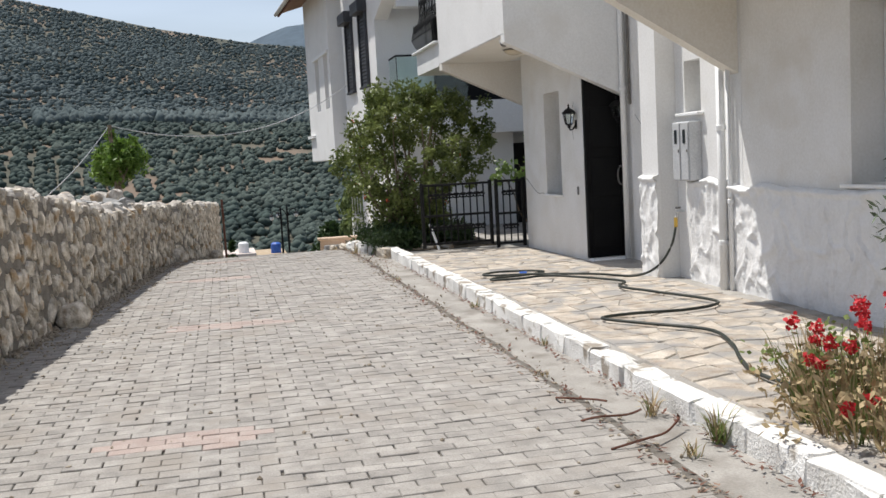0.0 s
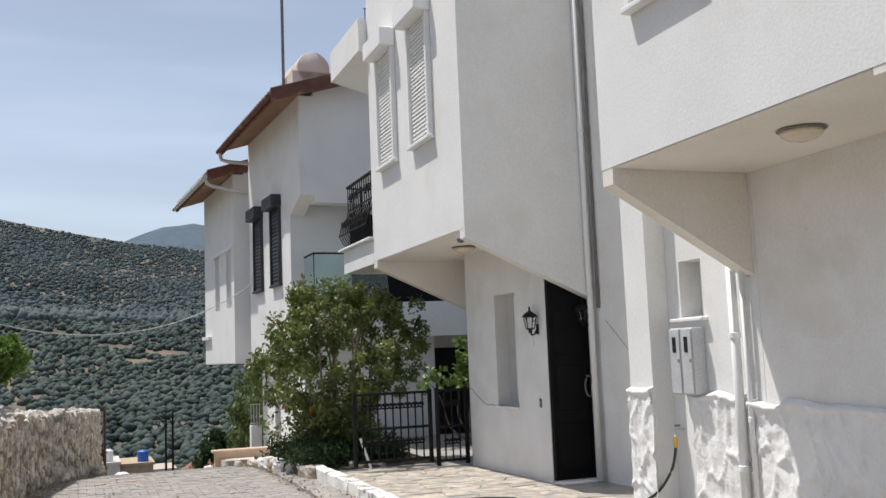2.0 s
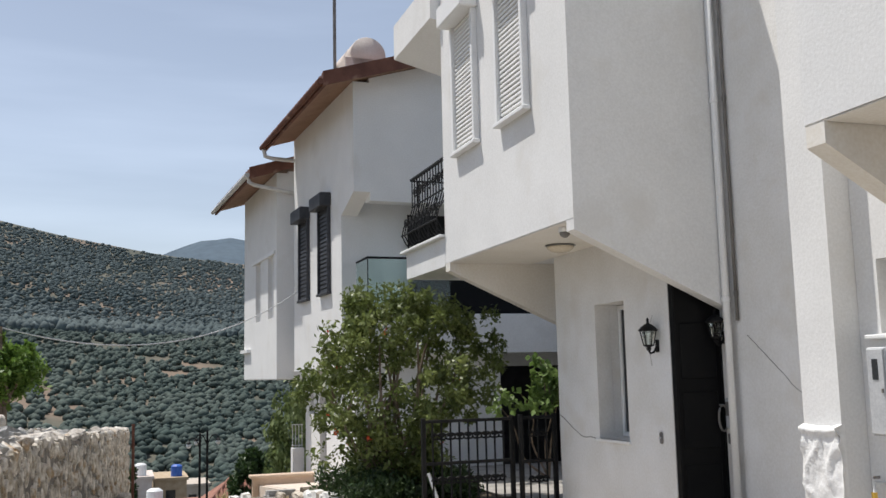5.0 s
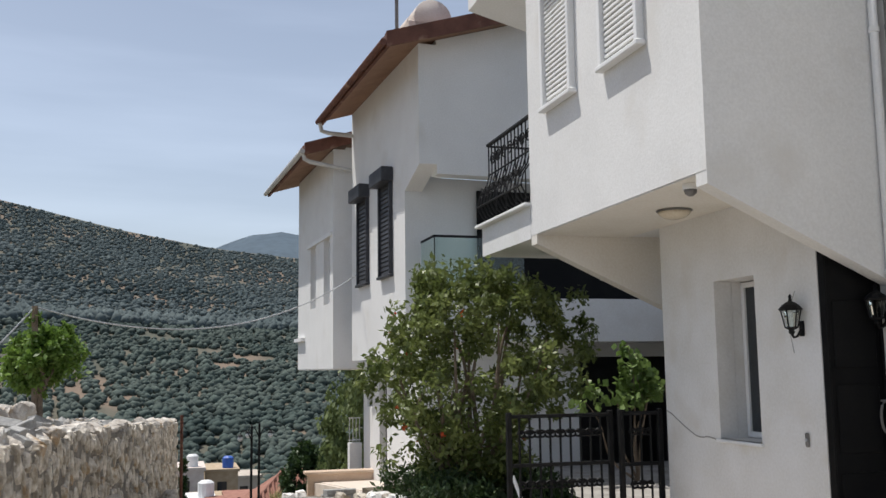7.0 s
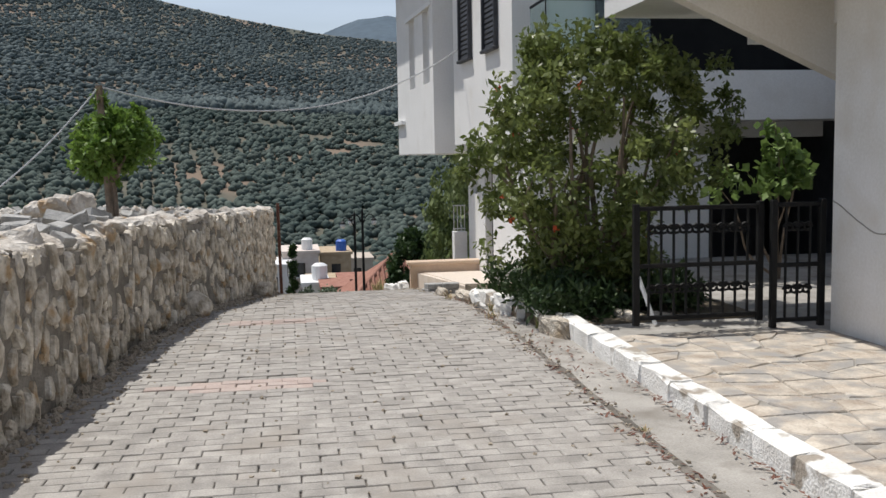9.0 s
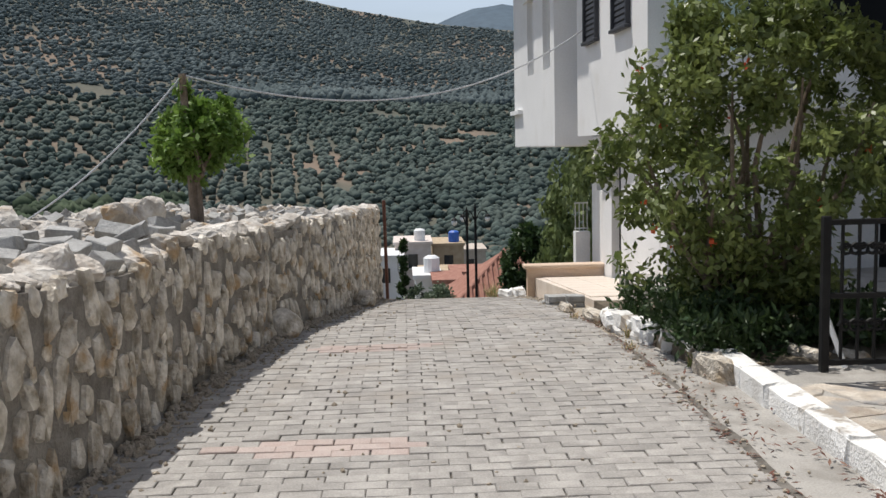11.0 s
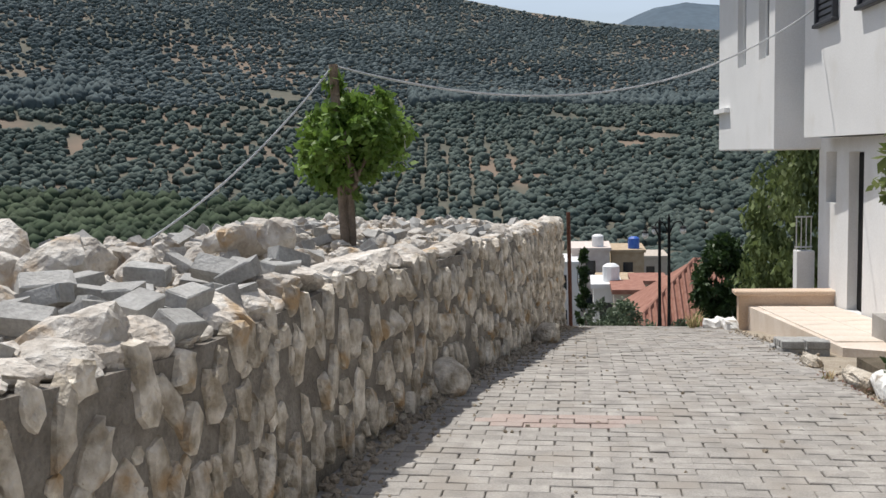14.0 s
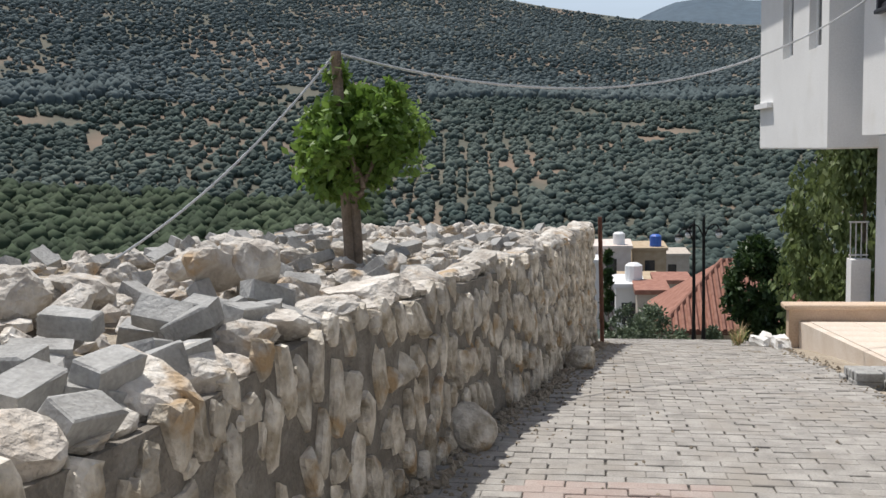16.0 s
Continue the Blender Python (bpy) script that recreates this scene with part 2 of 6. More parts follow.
GREEN_STEM = mat("weed_green", (0.13, 0.18, 0.05), (0.22, 0.26, 0.09), 0.8, 8, 60, 0.0, rand=0.2, transl=0.2)
PETAL = mat("scarlet_petal", (0.55, 0.02, 0.03), (0.68, 0.05, 0.06), 0.6, 8, 60, 0.0, rand=0.12, transl=0.2)
PETAL_ORANGE = mat("orange_red_petal", (0.6, 0.08, 0.03), (0.7, 0.14, 0.05), 0.6, 8, 60, 0.0, rand=0.12, transl=0.2)
CABLE = mat("pale_cable", (0.5, 0.51, 0.52), (0.58, 0.59, 0.6), 0.6, 5, 60, 0.0)
BLUSH = mat("pale_pink_plaster", (0.6, 0.51, 0.45), (0.68, 0.6, 0.54), 0.85, 2, 40, 0.2)
OCHRE = mat("ochre_plaster", (0.4, 0.3, 0.19), (0.48, 0.38, 0.26), 0.85, 2, 40, 0.2)
BEIGE = mat("beige_plaster", (0.46, 0.39, 0.32), (0.52, 0.46, 0.39), 0.85, 2, 40, 0.2)


# ---- mesh helpers ----
def bm_box(bm, x0, y0, z0, x1, y1, z1, bevel=0.0, m=None):
    r = bmesh.ops.create_cube(bm, size=1.0)
    M = Matrix.Translation(((x0 + x1) / 2, (y0 + y1) / 2, (z0 + z1) / 2)) @ Matrix.Diagonal((abs(x1 - x0), abs(y1 - y0), abs(z1 - z0), 1))
    bmesh.ops.transform(bm, matrix=M, verts=r["verts"])
    if bevel:
        es = list({e for v in r["verts"] for e in v.link_edges})
        out = bmesh.ops.bevel(bm, geom=es, offset=bevel, segments=1, affect="EDGES")
        vs = out["verts"]
    else:
        vs = r["verts"]
    if m is not None:
        bmesh.ops.transform(bm, matrix=m, verts=vs)
    return vs


def bm_prism(bm, pts, ext):
    """A solid from a planar outline pushed along ext."""
    a = [bm.verts.new(p) for p in pts]
    b = [bm.verts.new(Vector(p) + Vector(ext)) for p in pts]
    n = len(pts)
    bm.faces.new(a)
    bm.faces.new(list(reversed(b)))
    for i in range(n):
        bm.faces.new((a[(i + 1) % n], a[i], b[i], b[(i + 1) % n]))
    bmesh.ops.recalc_face_normals(bm, faces=bm.faces[:])


def bm_tube(bm, pts, r, seg=8, taper=1.0, closed=False):
    pts = [Vector(p) for p in pts]
    rings = []
    n = len(pts)
    for i, p in enumerate(pts):
        a = pts[i - 1] if (i > 0 or closed) else p
        b = pts[(i + 1) % n] if (i < n - 1 or closed) else p
        d = (b - a).normalized() if (b - a).length > 1e-9 else Vector((0, 0, 1))
        u = d.orthogonal().normalized() if abs(d.z) > 0.9 else d.cross(Vector((0, 0, 1))).normalized()
        v = d.cross(u)
        rr = r * (1 + (taper - 1) * i / max(1, n - 1))
        rings.append([bm.verts.new(p + rr * (math.cos(2 * math.pi * k / seg) * u + math.sin(2 * math.pi * k / seg) * v)) for k in range(seg)])
    for i in range(n if closed else n - 1):
        A, B = rings[i], rings[(i + 1) % n]
        for k in range(seg):
            bm.faces.new((A[k], A[(k + 1) % seg], B[(k + 1) % seg], B[k]))
    if not closed:
        bm.faces.new(list(reversed(rings[0])))
        bm.faces.new(rings[-1])


def bm_lathe(bm, prof, seg=20, at=(0, 0, 0), M=None):
    """Profile of (radius, height) turned round z."""
    rings = []
    T = Matrix.Translation(at) if M is None else M
    for r, z in prof:
        rings.append([bm.verts.new(T @ Vector((max(r, 1e-4) * math.cos(2 * math.pi * k / seg), max(r, 1e-4) * math.sin(2 * math.pi * k / seg), z))) for k in range(seg)])
    for A, B in zip(rings, rings[1:]):
        for k in range(seg):
            bm.faces.new((A[k], A[(k + 1) % seg], B[(k + 1) % seg], B[k]))
    bm.faces.new(list(reversed(rings[0])))
    bm.faces.new(rings[-1])


def mesh_of(bm, name, material, smooth=False):
    me = bpy.data.meshes.new(name)
    bm.to_mesh(me)
    bm.free()
    me.materials.append(material)
    if smooth:
        me.shade_smooth()
    return me


def solid(name, bm, material, label="", category="", kind="", group="", smooth=False):
    ob = new(name, mesh_of(bm, name, material, smooth))
    return tagged(ob, label, category, group, kind)


def part(name, bm, material, parent, label="", smooth=False):
    ob = new(name, mesh_of(bm, name, material, smooth))
    ob.parent = parent
    if label:
        ob["label"] = label
    return ob


def thing(name, at, label, category, group="", kind=""):
    ob = new(name)
    ob.location = at
    ob.empty_display_size = 0.1
    return tagged(ob, label, category, group, kind)


def box_part(name, parent, material, x0, y0, z0, x1, y1, z1, bevel=0.0, label=""):
    bm = bmesh.new()
    bm_box(bm, x0, y0, z0, x1, y1, z1, bevel)
    return part(name, bm, material, parent, label)


def box_solid(name, material, x0, y0, z0, x1, y1, z1, label="", category="", kind="structure", bevel=0.0):
    bm = bmesh.new()
    bm_box(bm, x0, y0, z0, x1, y1, z1, bevel)
    return solid(name, bm, material, label, category, kind)


def raw(name, verts, faces, material, parent=None, label="", category="", kind="", group="", smooth=False):
    me = bpy.data.meshes.new(name)
    me.from_pydata([tuple(v) for v in verts], [], faces)
    me.materials.append(material)
    if smooth:
        me.shade_smooth()
    ob = new(name, me)
    if parent:
        ob.parent = parent
    return tagged(ob, label, category, group, kind)


def wall_x(name, material, x0, x1, y0, y1, z0, z1, holes=(), label="", parent=None):
    """A wall slab between x0 (face) and x1 with rectangular openings (ya, yb, za, zb) through it."""
    ys = sorted({y0, y1, *[h[0] for h in holes], *[h[1] for h in holes]})
    zs = sorted({z0, z1, *[h[2] for h in holes], *[h[3] for h in holes]})
    bm = bmesh.new()
    cells = {(i, j) for i in range(len(ys) - 1) for j in range(len(zs) - 1)
             if not any(h[0] - 1e-6 <= ys[i] and ys[i + 1] <= h[1] + 1e-6 and h[2] - 1e-6 <= zs[j] and zs[j + 1] <= h[3] + 1e-6 for h in holes)}
    vd = {}

    def v(x, y, z):
        k = (round(x, 5), round(y, 5), round(z, 5))
        if k not in vd:
            vd[k] = bm.verts.new(k)
        return vd[k]
    for i, j in cells:
        a, b, c, d = ys[i], ys[i + 1], zs[j], zs[j + 1]
        for x in (x0, x1):
            bm.faces.new((v(x, a, c), v(x, b, c), v(x, b, d), v(x, a, d)))
        if (i - 1, j) not in cells:
            bm.faces.new((v(x0, a, c), v(x1, a, c), v(x1, a, d), v(x0, a, d)))
        if (i + 1, j) not in cells:
            bm.faces.new((v(x0, b, c), v(x1, b, c), v(x1, b, d), v(x0, b, d)))
        if (i, j - 1) not in cells:
            bm.faces.new((v(x0, a, c), v(x1, a, c), v(x1, b, c), v(x0, b, c)))
        if (i, j + 1) not in cells:
            bm.faces.new((v(x0, a, d), v(x1, a, d), v(x1, b, d), v(x0, b, d)))
    bmesh.ops.recalc_face_normals(bm, faces=bm.faces[:])
    if parent:
        return part(name, bm, material, parent, label)
    return solid(name, bm, material, label, "wall", "structure")


def lerp_table(tab, u):
    if u <= tab[0][0]:
        return tab[0][1]
    for (a, b), (c, d) in zip(tab, tab[1:]):
        if u <= c:
            s = (u - a) / (c - a)
            return b + (d - b) * s
    return tab[-1][1]


def leaf_cloud(rng, centres, size, n, long=1.6, droop=0.0):
    """Many small pointed leaves round the given (x, y, z, radius) clumps: vertices and faces."""
    V, F = [], []
    for cx, cy, cz, r in centres:
        for _ in range(n):
            d = rng.normal(size=3)
            d /= np.linalg.norm(d)
            p = np.array((cx, cy, cz)) + d * r * rng.uniform(0.25, 1.0) ** 0.6
            a = rng.normal(size=3)
            a[2] -= droop
            a /= np.linalg.norm(a)
            b = np.cross(a, rng.normal(size=3))
            b /= np.linalg.norm(b) + 1e-9
            s = size * rng.uniform(0.6, 1.35)
            k = len(V)
            V += [p, p + a * s * long * 0.5 + b * s * 0.5, p + a * s * long, p + a * s * long * 0.5 - b * s * 0.5]
            F.append((k, k + 1, k + 2, k + 3))
    return V, F


def rough_stone(rng, sx, sy, sz, cuts=1, amp=0.16):
    """A broken stone: a cube with its corners moved and one round of cuts."""
    bm = bmesh.new()
    bmesh.ops.create_cube(bm, size=1.0)
    if cuts:
        bmesh.ops.subdivide_edges(bm, edges=bm.edges[:], cuts=cuts, use_grid_fill=True)
    for v in bm.verts:
        l = v.co.length
        v.co = v.co * (1 - 0.22 * max(0, (l - 0.5) / 0.37)) + Vector(rng.normal(size=3)) * amp * 0.5
        v.co = Vector((v.co.x * sx, v.co.y * sy, v.co.z * sz))
    return bm


# ---- ground, valley and hills ----
ROAD = [(-30, -0.75), (-10, -0.32), (0, -0.12), (6, -0.09), (12, -0.05), (15, -0.04), (17, -0.1), (19, -0.27), (21, -0.5), (23, -0.78), (26, -1.3), (30, -2.1), (40, -4.6)]


def road_z(y):
    return lerp_table(ROAD, y)


WALL_X = [(-14, -3.0), (0, -1.95), (8.7, -1.02), (11, -0.66), (13, -0.38), (15.1, -0.17), (17.1, 0.12), (19, 0.45), (24, 0.86)]
WALL_TOP = [(-14, 2.0), (0, 1.85), (6, 1.65), (9, 1.42), (12, 1.07), (13.3, 0.94), (14.45, 0.92), (14.6, 0.97), (16, 0.92), (19, 0.8), (24, 0.58)]


def wall_xf(y):
    return lerp_table(WALL_X, y)


def wall_top(y):
    return lerp_table(WALL_TOP, y)


HEAP_TOP = [(-14, 2.0), (0, 1.85), (6, 1.65), (9, 1.42), (12, 1.12), (13.5, 1.02), (16, 0.9), (19, 0.8), (24, 0.58)]


def heap_top(y):
    return lerp_table(HEAP_TOP, y)


RIDGE = [(-90, 10.0), (-60, 12.5), (-40, 13.6), (-25, 12.2), (-15, 10.7), (-8, 9.3), (-3, 8.15), (2.2, 7.2), (8, 6.6), (25, 6.0), (60, 5.0), (90, 3.0)]


def terrain(x, y):
    dx, dy = x - 1.0, y - 10.0
    r = math.hypot(dx, dy)
    az = math.degrees(math.atan2(dx, dy))
    ahead = max(0.0, min(1.0, (115 - abs(az)) / 40))
    low = lerp_table([(0, -0.6), (9, -0.7), (13, -1.5), (17, -2.4), (22, -3.6), (32, -6.5), (60, -12), (150, -23), (230, -25)], r)
    if r > 230:
        top = 900 * math.tan(radians(lerp_table(RIDGE, az))) + 1.5
        s = min(1.0, (r - 230) / 670)
        low = -25 + (top + 25) * (0.82 * s + 0.18 * s * s)
        low += 9 * noise.noise((x * 0.006, y * 0.006, 0.3)) * min(1, s * 6) * (1 - 0.75 * s)
        if r > 900:
            low -= (r - 900) * 0.2
    back = -0.9 + 0.6 * noise.noise((x * 0.02, y * 0.02, 5))
    return low * ahead + back * (1 - ahead)


RR = [0, 3, 6, 9, 11, 13, 15, 17, 20, 23, 27, 32, 40, 50, 65, 85, 110, 140, 180, 220, 250, 280, 310, 345, 380, 420, 460, 500, 545, 590, 640, 690, 740, 790, 840, 880, 900, 930, 1000, 1300, 1700]
NA = 240
gv = [(1.0, 10.0, terrain(1, 10))]
for r in RR[1:]:
    for k in range(NA):
        a = 2 * math.pi * k / NA
        x, y = 1 + r * math.sin(a), 10 + r * math.cos(a)
        gv.append((x, y, terrain(x, y)))
gf = [(0, 1 + (k + 1) % NA, 1 + k) for k in range(NA)]
for i in range(len(RR) - 2):
    o, p = 1 + i * NA, 1 + (i + 1) * NA
    for k in range(NA):
        gf.append((o + k, o + (k + 1) % NA, p + (k + 1) % NA, p + k))
raw("ground", gv, gf, HILL, label="scrubby valley floor and hillsides with dry pale earth", category="ground", kind="structure", smooth=True)

# far ridge behind the notch, the blue of haze mixed into its colour
fv, ff = [], []
FAR = [(-6, 5.0), (0, 6.4), (2.2, 7.3), (4.5, 8.15), (6, 8.3), (9, 7.9), (14, 7.6), (25, 6.5), (45, 4.0)]
for k in range(60):
    az = -6 + 51 * k / 59
    e = lerp_table(FAR, az) + 0.12 * noise.noise((az * 0.9, 0, 0))
    for dist, hh in ((1500, 0.0), (2600, 1.0), (3000, 0.8)):
        fv.append((1 + dist * math.sin(radians(az)), 10 + dist * math.cos(radians(az)), -40 + hh * (2600 * math.tan(radians(e)) + 40)))
for k in range(59):
    for j in range(2):
        a = k * 3 + j
        ff.append((a, a + 3, a + 4, a + 1))
# haze over the woods is part of this blue
FAR_HILL = mat("far_ridge_haze", (0.06, 0.09, 0.12), (0.085, 0.12, 0.15), 0.95, 0.004, 0.05, 0.0)
raw("backdrop", fv, ff, FAR_HILL, label="distant wooded ridge with blue haze put into its colour", category="hill", kind="structure", smooth=True)

# woods on the hill: many rounded crowns, haze tint stronger upslope
rng = np.random.default_rng(11)
ico = bmesh.new()
bmesh.ops.create_icosphere(ico, subdivisions=1, radius=1.0)
ico.verts.ensure_lookup_table()
iv = np.array([v.co[:] for v in ico.verts])
jf = np.array([[v.index for v in f.verts] for f in ico.faces])
ico.free()
TREE_LINE = [(-36, 382), (-20, 412), (-10, 440), (0, 476), (8, 492)]
CLEARINGS = [(-0.4, 438, 1.7, 7), (1.7, 418, 1.3, 7), (3.2, 388, 1.1, 7), (-31.2, 370, 2.0, 8), (-29.2, 350, 0.7, 14), (-5.6, 330, 0.5, 9), (-3.8, 300, 0.6, 6), (-2.2, 322, 0.5, 7), (4.5, 405, 1.2, 5), (-25.5, 400, 1.0, 4), (-17.0, 300, 0.4, 9)]
crowns = {"upper": ([], []), "grove": ([], []), "near": ([], [])}


def add_crown(zone, x, y, s, squash):
    P = iv * np.array([s, s, s * squash]) * rng.uniform(0.72, 1.22, size=(len(iv), 1))
    P += np.array([x, y, terrain(x, y) + s * 0.5])
    VV, FF = crowns[zone]
    FF.append(jf + len(VV) * len(iv))
    VV.append(P)


for _ in range(70000):
    az = rng.uniform(-42, 24)
    r = 60 + 830 * rng.uniform(0, 1) ** 0.75
    if (az > 12 and r < 150) or (r < 200 and rng.uniform() < 0.82):
        continue
    x, y = 1 + r * math.sin(radians(az)), 10 + r * math.cos(radians(az))
    wob = noise.noise((x * 0.02, y * 0.02, 4.0))
    if any(((az - a) / (c * 1.0 + 0.5 * wob)) ** 2 + ((r - b) / (d + 5 * wob)) ** 2 < 1 for a, b, c, d in CLEARINGS if abs(az - a) < 4):
        continue
    line = lerp_table(TREE_LINE, az) + 14 * wob
    patch = noise.noise((x * 0.012, y * 0.012, 2.0)) + 0.4 * noise.noise((x * 0.05, y * 0.05, 7.0))
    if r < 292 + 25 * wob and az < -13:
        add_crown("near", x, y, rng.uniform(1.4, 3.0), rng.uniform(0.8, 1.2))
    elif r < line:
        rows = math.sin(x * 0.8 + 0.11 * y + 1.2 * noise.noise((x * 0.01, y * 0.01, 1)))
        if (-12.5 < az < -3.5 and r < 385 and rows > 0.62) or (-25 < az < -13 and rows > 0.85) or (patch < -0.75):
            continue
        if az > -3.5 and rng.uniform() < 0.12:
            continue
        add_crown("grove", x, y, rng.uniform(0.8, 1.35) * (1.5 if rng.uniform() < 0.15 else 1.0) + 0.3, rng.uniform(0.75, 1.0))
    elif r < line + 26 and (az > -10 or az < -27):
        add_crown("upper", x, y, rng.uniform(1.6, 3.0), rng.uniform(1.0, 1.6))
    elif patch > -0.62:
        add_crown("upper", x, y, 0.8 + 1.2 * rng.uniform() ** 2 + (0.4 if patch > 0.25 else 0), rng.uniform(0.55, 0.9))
for zone, nm, mt, lb in (("upper", "hillside_trees", WOODS, "dense pine and scrub crowns covering the hillside, haze in their pale blue colour"), ("grove", "olive_grove", GROVE, "rows of grey-green olive trees on the lower slope, with haze in their colour"), ("near", "valley_trees", NEAR_WOODS, "brighter green tree crowns on the valley floor")):
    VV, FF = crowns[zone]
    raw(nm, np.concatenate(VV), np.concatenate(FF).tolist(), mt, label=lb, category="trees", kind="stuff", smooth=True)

# ---- road bed, gutter, pavement ----
def strip(name, material, xa, xb, y0, y1, dz, step=0.5, thick=0.12, label="", category="", zf=road_z):
    """A ribbon that follows the road's height between xa(y) and xb(y)."""
    V, F = [], []
    n = max(1, int(round((y1 - y0) / step)))
    for i in range(n + 1):
        y = y0 + (y1 - y0) * i / n
        z = zf(y) + dz
        V += [(xa(y), y, z), (xb(y), y, z), (xb(y), y, z - thick), (xa(y), y, z - thick)]
    for i in range(n):
        a, b = 4 * i, 4 * i + 4
        for k in range(4):
            F.append((a + k, a + (k + 1) % 4, b + (k + 1) % 4, b + k))
    F += [(3, 2, 1, 0), tuple(4 * n + k for k in range(4))]
    return raw(name, V, F, material, label=label, category=category, kind="structure")


KERB_X = 3.5
road = strip("road", JOINT, lambda y: wall_xf(y) - 0.2, lambda y: 2.96, -14, 40, -0.012, label="village lane of interlocking grey concrete pavers", category="road")
strip("gutter", GUTTER, lambda y: 2.955, lambda y: KERB_X + 0.1, -14, 16.4, -0.016, label="worn concrete and flagstone gutter strip", category="gutter")
strip("verge", SOIL, lambda y: 2.955, lambda y: 3.9, 16.4, 30, -0.03, label="dusty earth verge along the lane", category="verge")
strip("gutter_joint", JOINT, lambda y: 2.965 + 0.02 * noise.noise((y * 2, 0, 0)), lambda y: 3.03 + 0.05 * noise.noise((y * 1.7, 3, 0)), -14, 16.4, 0.004, step=0.1, thick=0.02, label="dirt-filled joint between pavers and gutter", category="joint")
pavement = strip("pavement", GUTTER, lambda y: KERB_X + 0.05, lambda y: 6.3, -14, 15.2, 0.0, thick=0.3, zf=lambda y: lerp_table([(-14, -0.1), (4, 0.02), (9, 0.05), (15, 0.0)], y), label="forecourt paved with irregular sandstone flags", category="pavement")


def pave_z(y):
    return lerp_table([(-14, -0.1), (4, 0.02), (9, 0.05), (15, 0.0)], y)


# ---- house fronts ----
# lower front of the house with the black door in a deep porch
wall_x("wall_b_lower", PLASTER_OLD, 5.5, 5.68, 11.57, 14.0, -0.15, 2.95, holes=[(12.4, 13.03, 0.86, 2.28)], label="aged white plastered front with a deep window niche")
wall_x("wall_b_niche", PLASTER_OLD, 5.682, 5.84, 12.2, 13.2, 0.7, 2.4, holes=[(12.4, 13.03, 0.86, 2.28)], label="white plaster lining of the window niche")
box_solid("wall_b_corner", PLASTER_OLD, 5.683, 13.7, -0.15, 9.5, 13.998, 2.95, "white plastered end wall of the house", "wall")
wall_x("wall_porch", PLASTER_OLD, 6.02, 6.3, 9.725, 13.69, -0.15, 7.4, label="white plastered wall beside the entrance")
box_solid("wall_pilaster", PLASTER, 5.45, 9.33, -0.15, 6.3, 9.72, 7.4, "white plastered pilaster", "wall")
wall_x("wall_meter", PLASTER, 5.67, 5.898, 8.02, 9.327, -0.15, 7.4, holes=[(8.78, 9.12, 1.79, 2.31)], label="white plastered wall with a small niche")
box_solid("wall_meter_niche_back", PLASTER, 5.9, 8.72, 1.7, 6.2, 9.2, 2.4, "white plaster back of a small niche", "wall")
wall_x("wall_a_lower", PLASTER_OLD, 5.672, 6.08, -14, 8.018, -0.2, 2.985, holes=[(5.77, 6.45, 1.09, 2.47)], label="aged white plastered front with a window recess")
box_solid("wall_a_niche_back", PLASTER_OLD, 5.97, 5.7, 1.05, 6.3, 6.54, 2.52, "white plaster back of the window recess", "wall")
box_solid("wall_a_back", PLASTER, 6.32, -14, -0.2, 6.6, 13.6, 7.4, "plain white wall closing the houses", "wall")


def bay(name, x0, xf, y0, y1, z_front, z_back, z_top, label, holes=()):
    """An overhanging upper storey with a soffit that slopes down to the front wall."""
    bm = bmesh.new()
    bm_prism(bm, [(x0, y0, z_front), (xf, y0, z_back), (xf + 0.5, y0, z_back), (xf + 0.5, y0, z_top), (x0, y0, z_top)], (0, y1 - y0, 0))
    return solid(name, bm, PLASTER, label, "wall", "structure")


bay("wall_b_bay", 4.43, 5.8, 11.32, 14.86, 2.93, 2.93, 7.4, "white plastered overhanging bay with roller shutters")
bm = bmesh.new()
bm_box(bm, 4.438, 11.48, 2.917, 5.497, 14.69, 2.926)
# garden fin takes the soffit cream, so reflected light is in its colour
for nm, mt, ya, yb in (("trim_fin_door", PLASTER, 11.322, 11.475), ("trim_fin_garden", SOFFIT, 14.7, 14.857)):
    b2 = bmesh.new()
    bm_prism(b2, [(4.433, ya, 2.936), (4.433, ya, 2.825), (6.016, ya, 2.111), (6.016, ya, 2.936)], (0, yb - ya, 0))
    solid(nm, b2, mt, "plastered tapering bracket wall under the bay", "bracket", "structure")
solid("soffit_b", bm, SOFFIT, "flat soffit under the bay, cream with bounced light in it", "soffit", "structure")
bay("wall_a_bay", 4.376, 5.8, 5.2, 8.216, 2.957, 2.957, 7.4, "white plastered overhanging bay above the front")
bm = bmesh.new()
bm_box(bm, 4.384, 5.39, 2.945, 5.668, 8.05, 2.953)
solid("soffit_a", bm, SOFFIT, "flat soffit under the bay, cream with bounced light in it", "soffit", "structure")
# fins tinted cream for light reflected onto them
for nm, ya, yb, zf, zb in (("trim_fin_far", 8.056, 8.212, 2.82, 2.09), ("trim_fin_near", 5.204, 5.384, 2.91, 2.66)):
    bm = bmesh.new()
    bm_prism(bm, [(4.38, ya, 2.962), (4.38, ya, zf), (5.668, ya, zb), (5.668, ya, 2.962)], (0, yb - ya, 0))
    solid(nm, bm, SOFFIT, "tapering bracket wall under the bay, cream with bounced light in it", "bracket", "structure")
bay("wall_a_bay_two", 4.376, 5.8, -14, 5.198, 2.99, 2.99, 7.4, "white plastered overhanging upper storey")


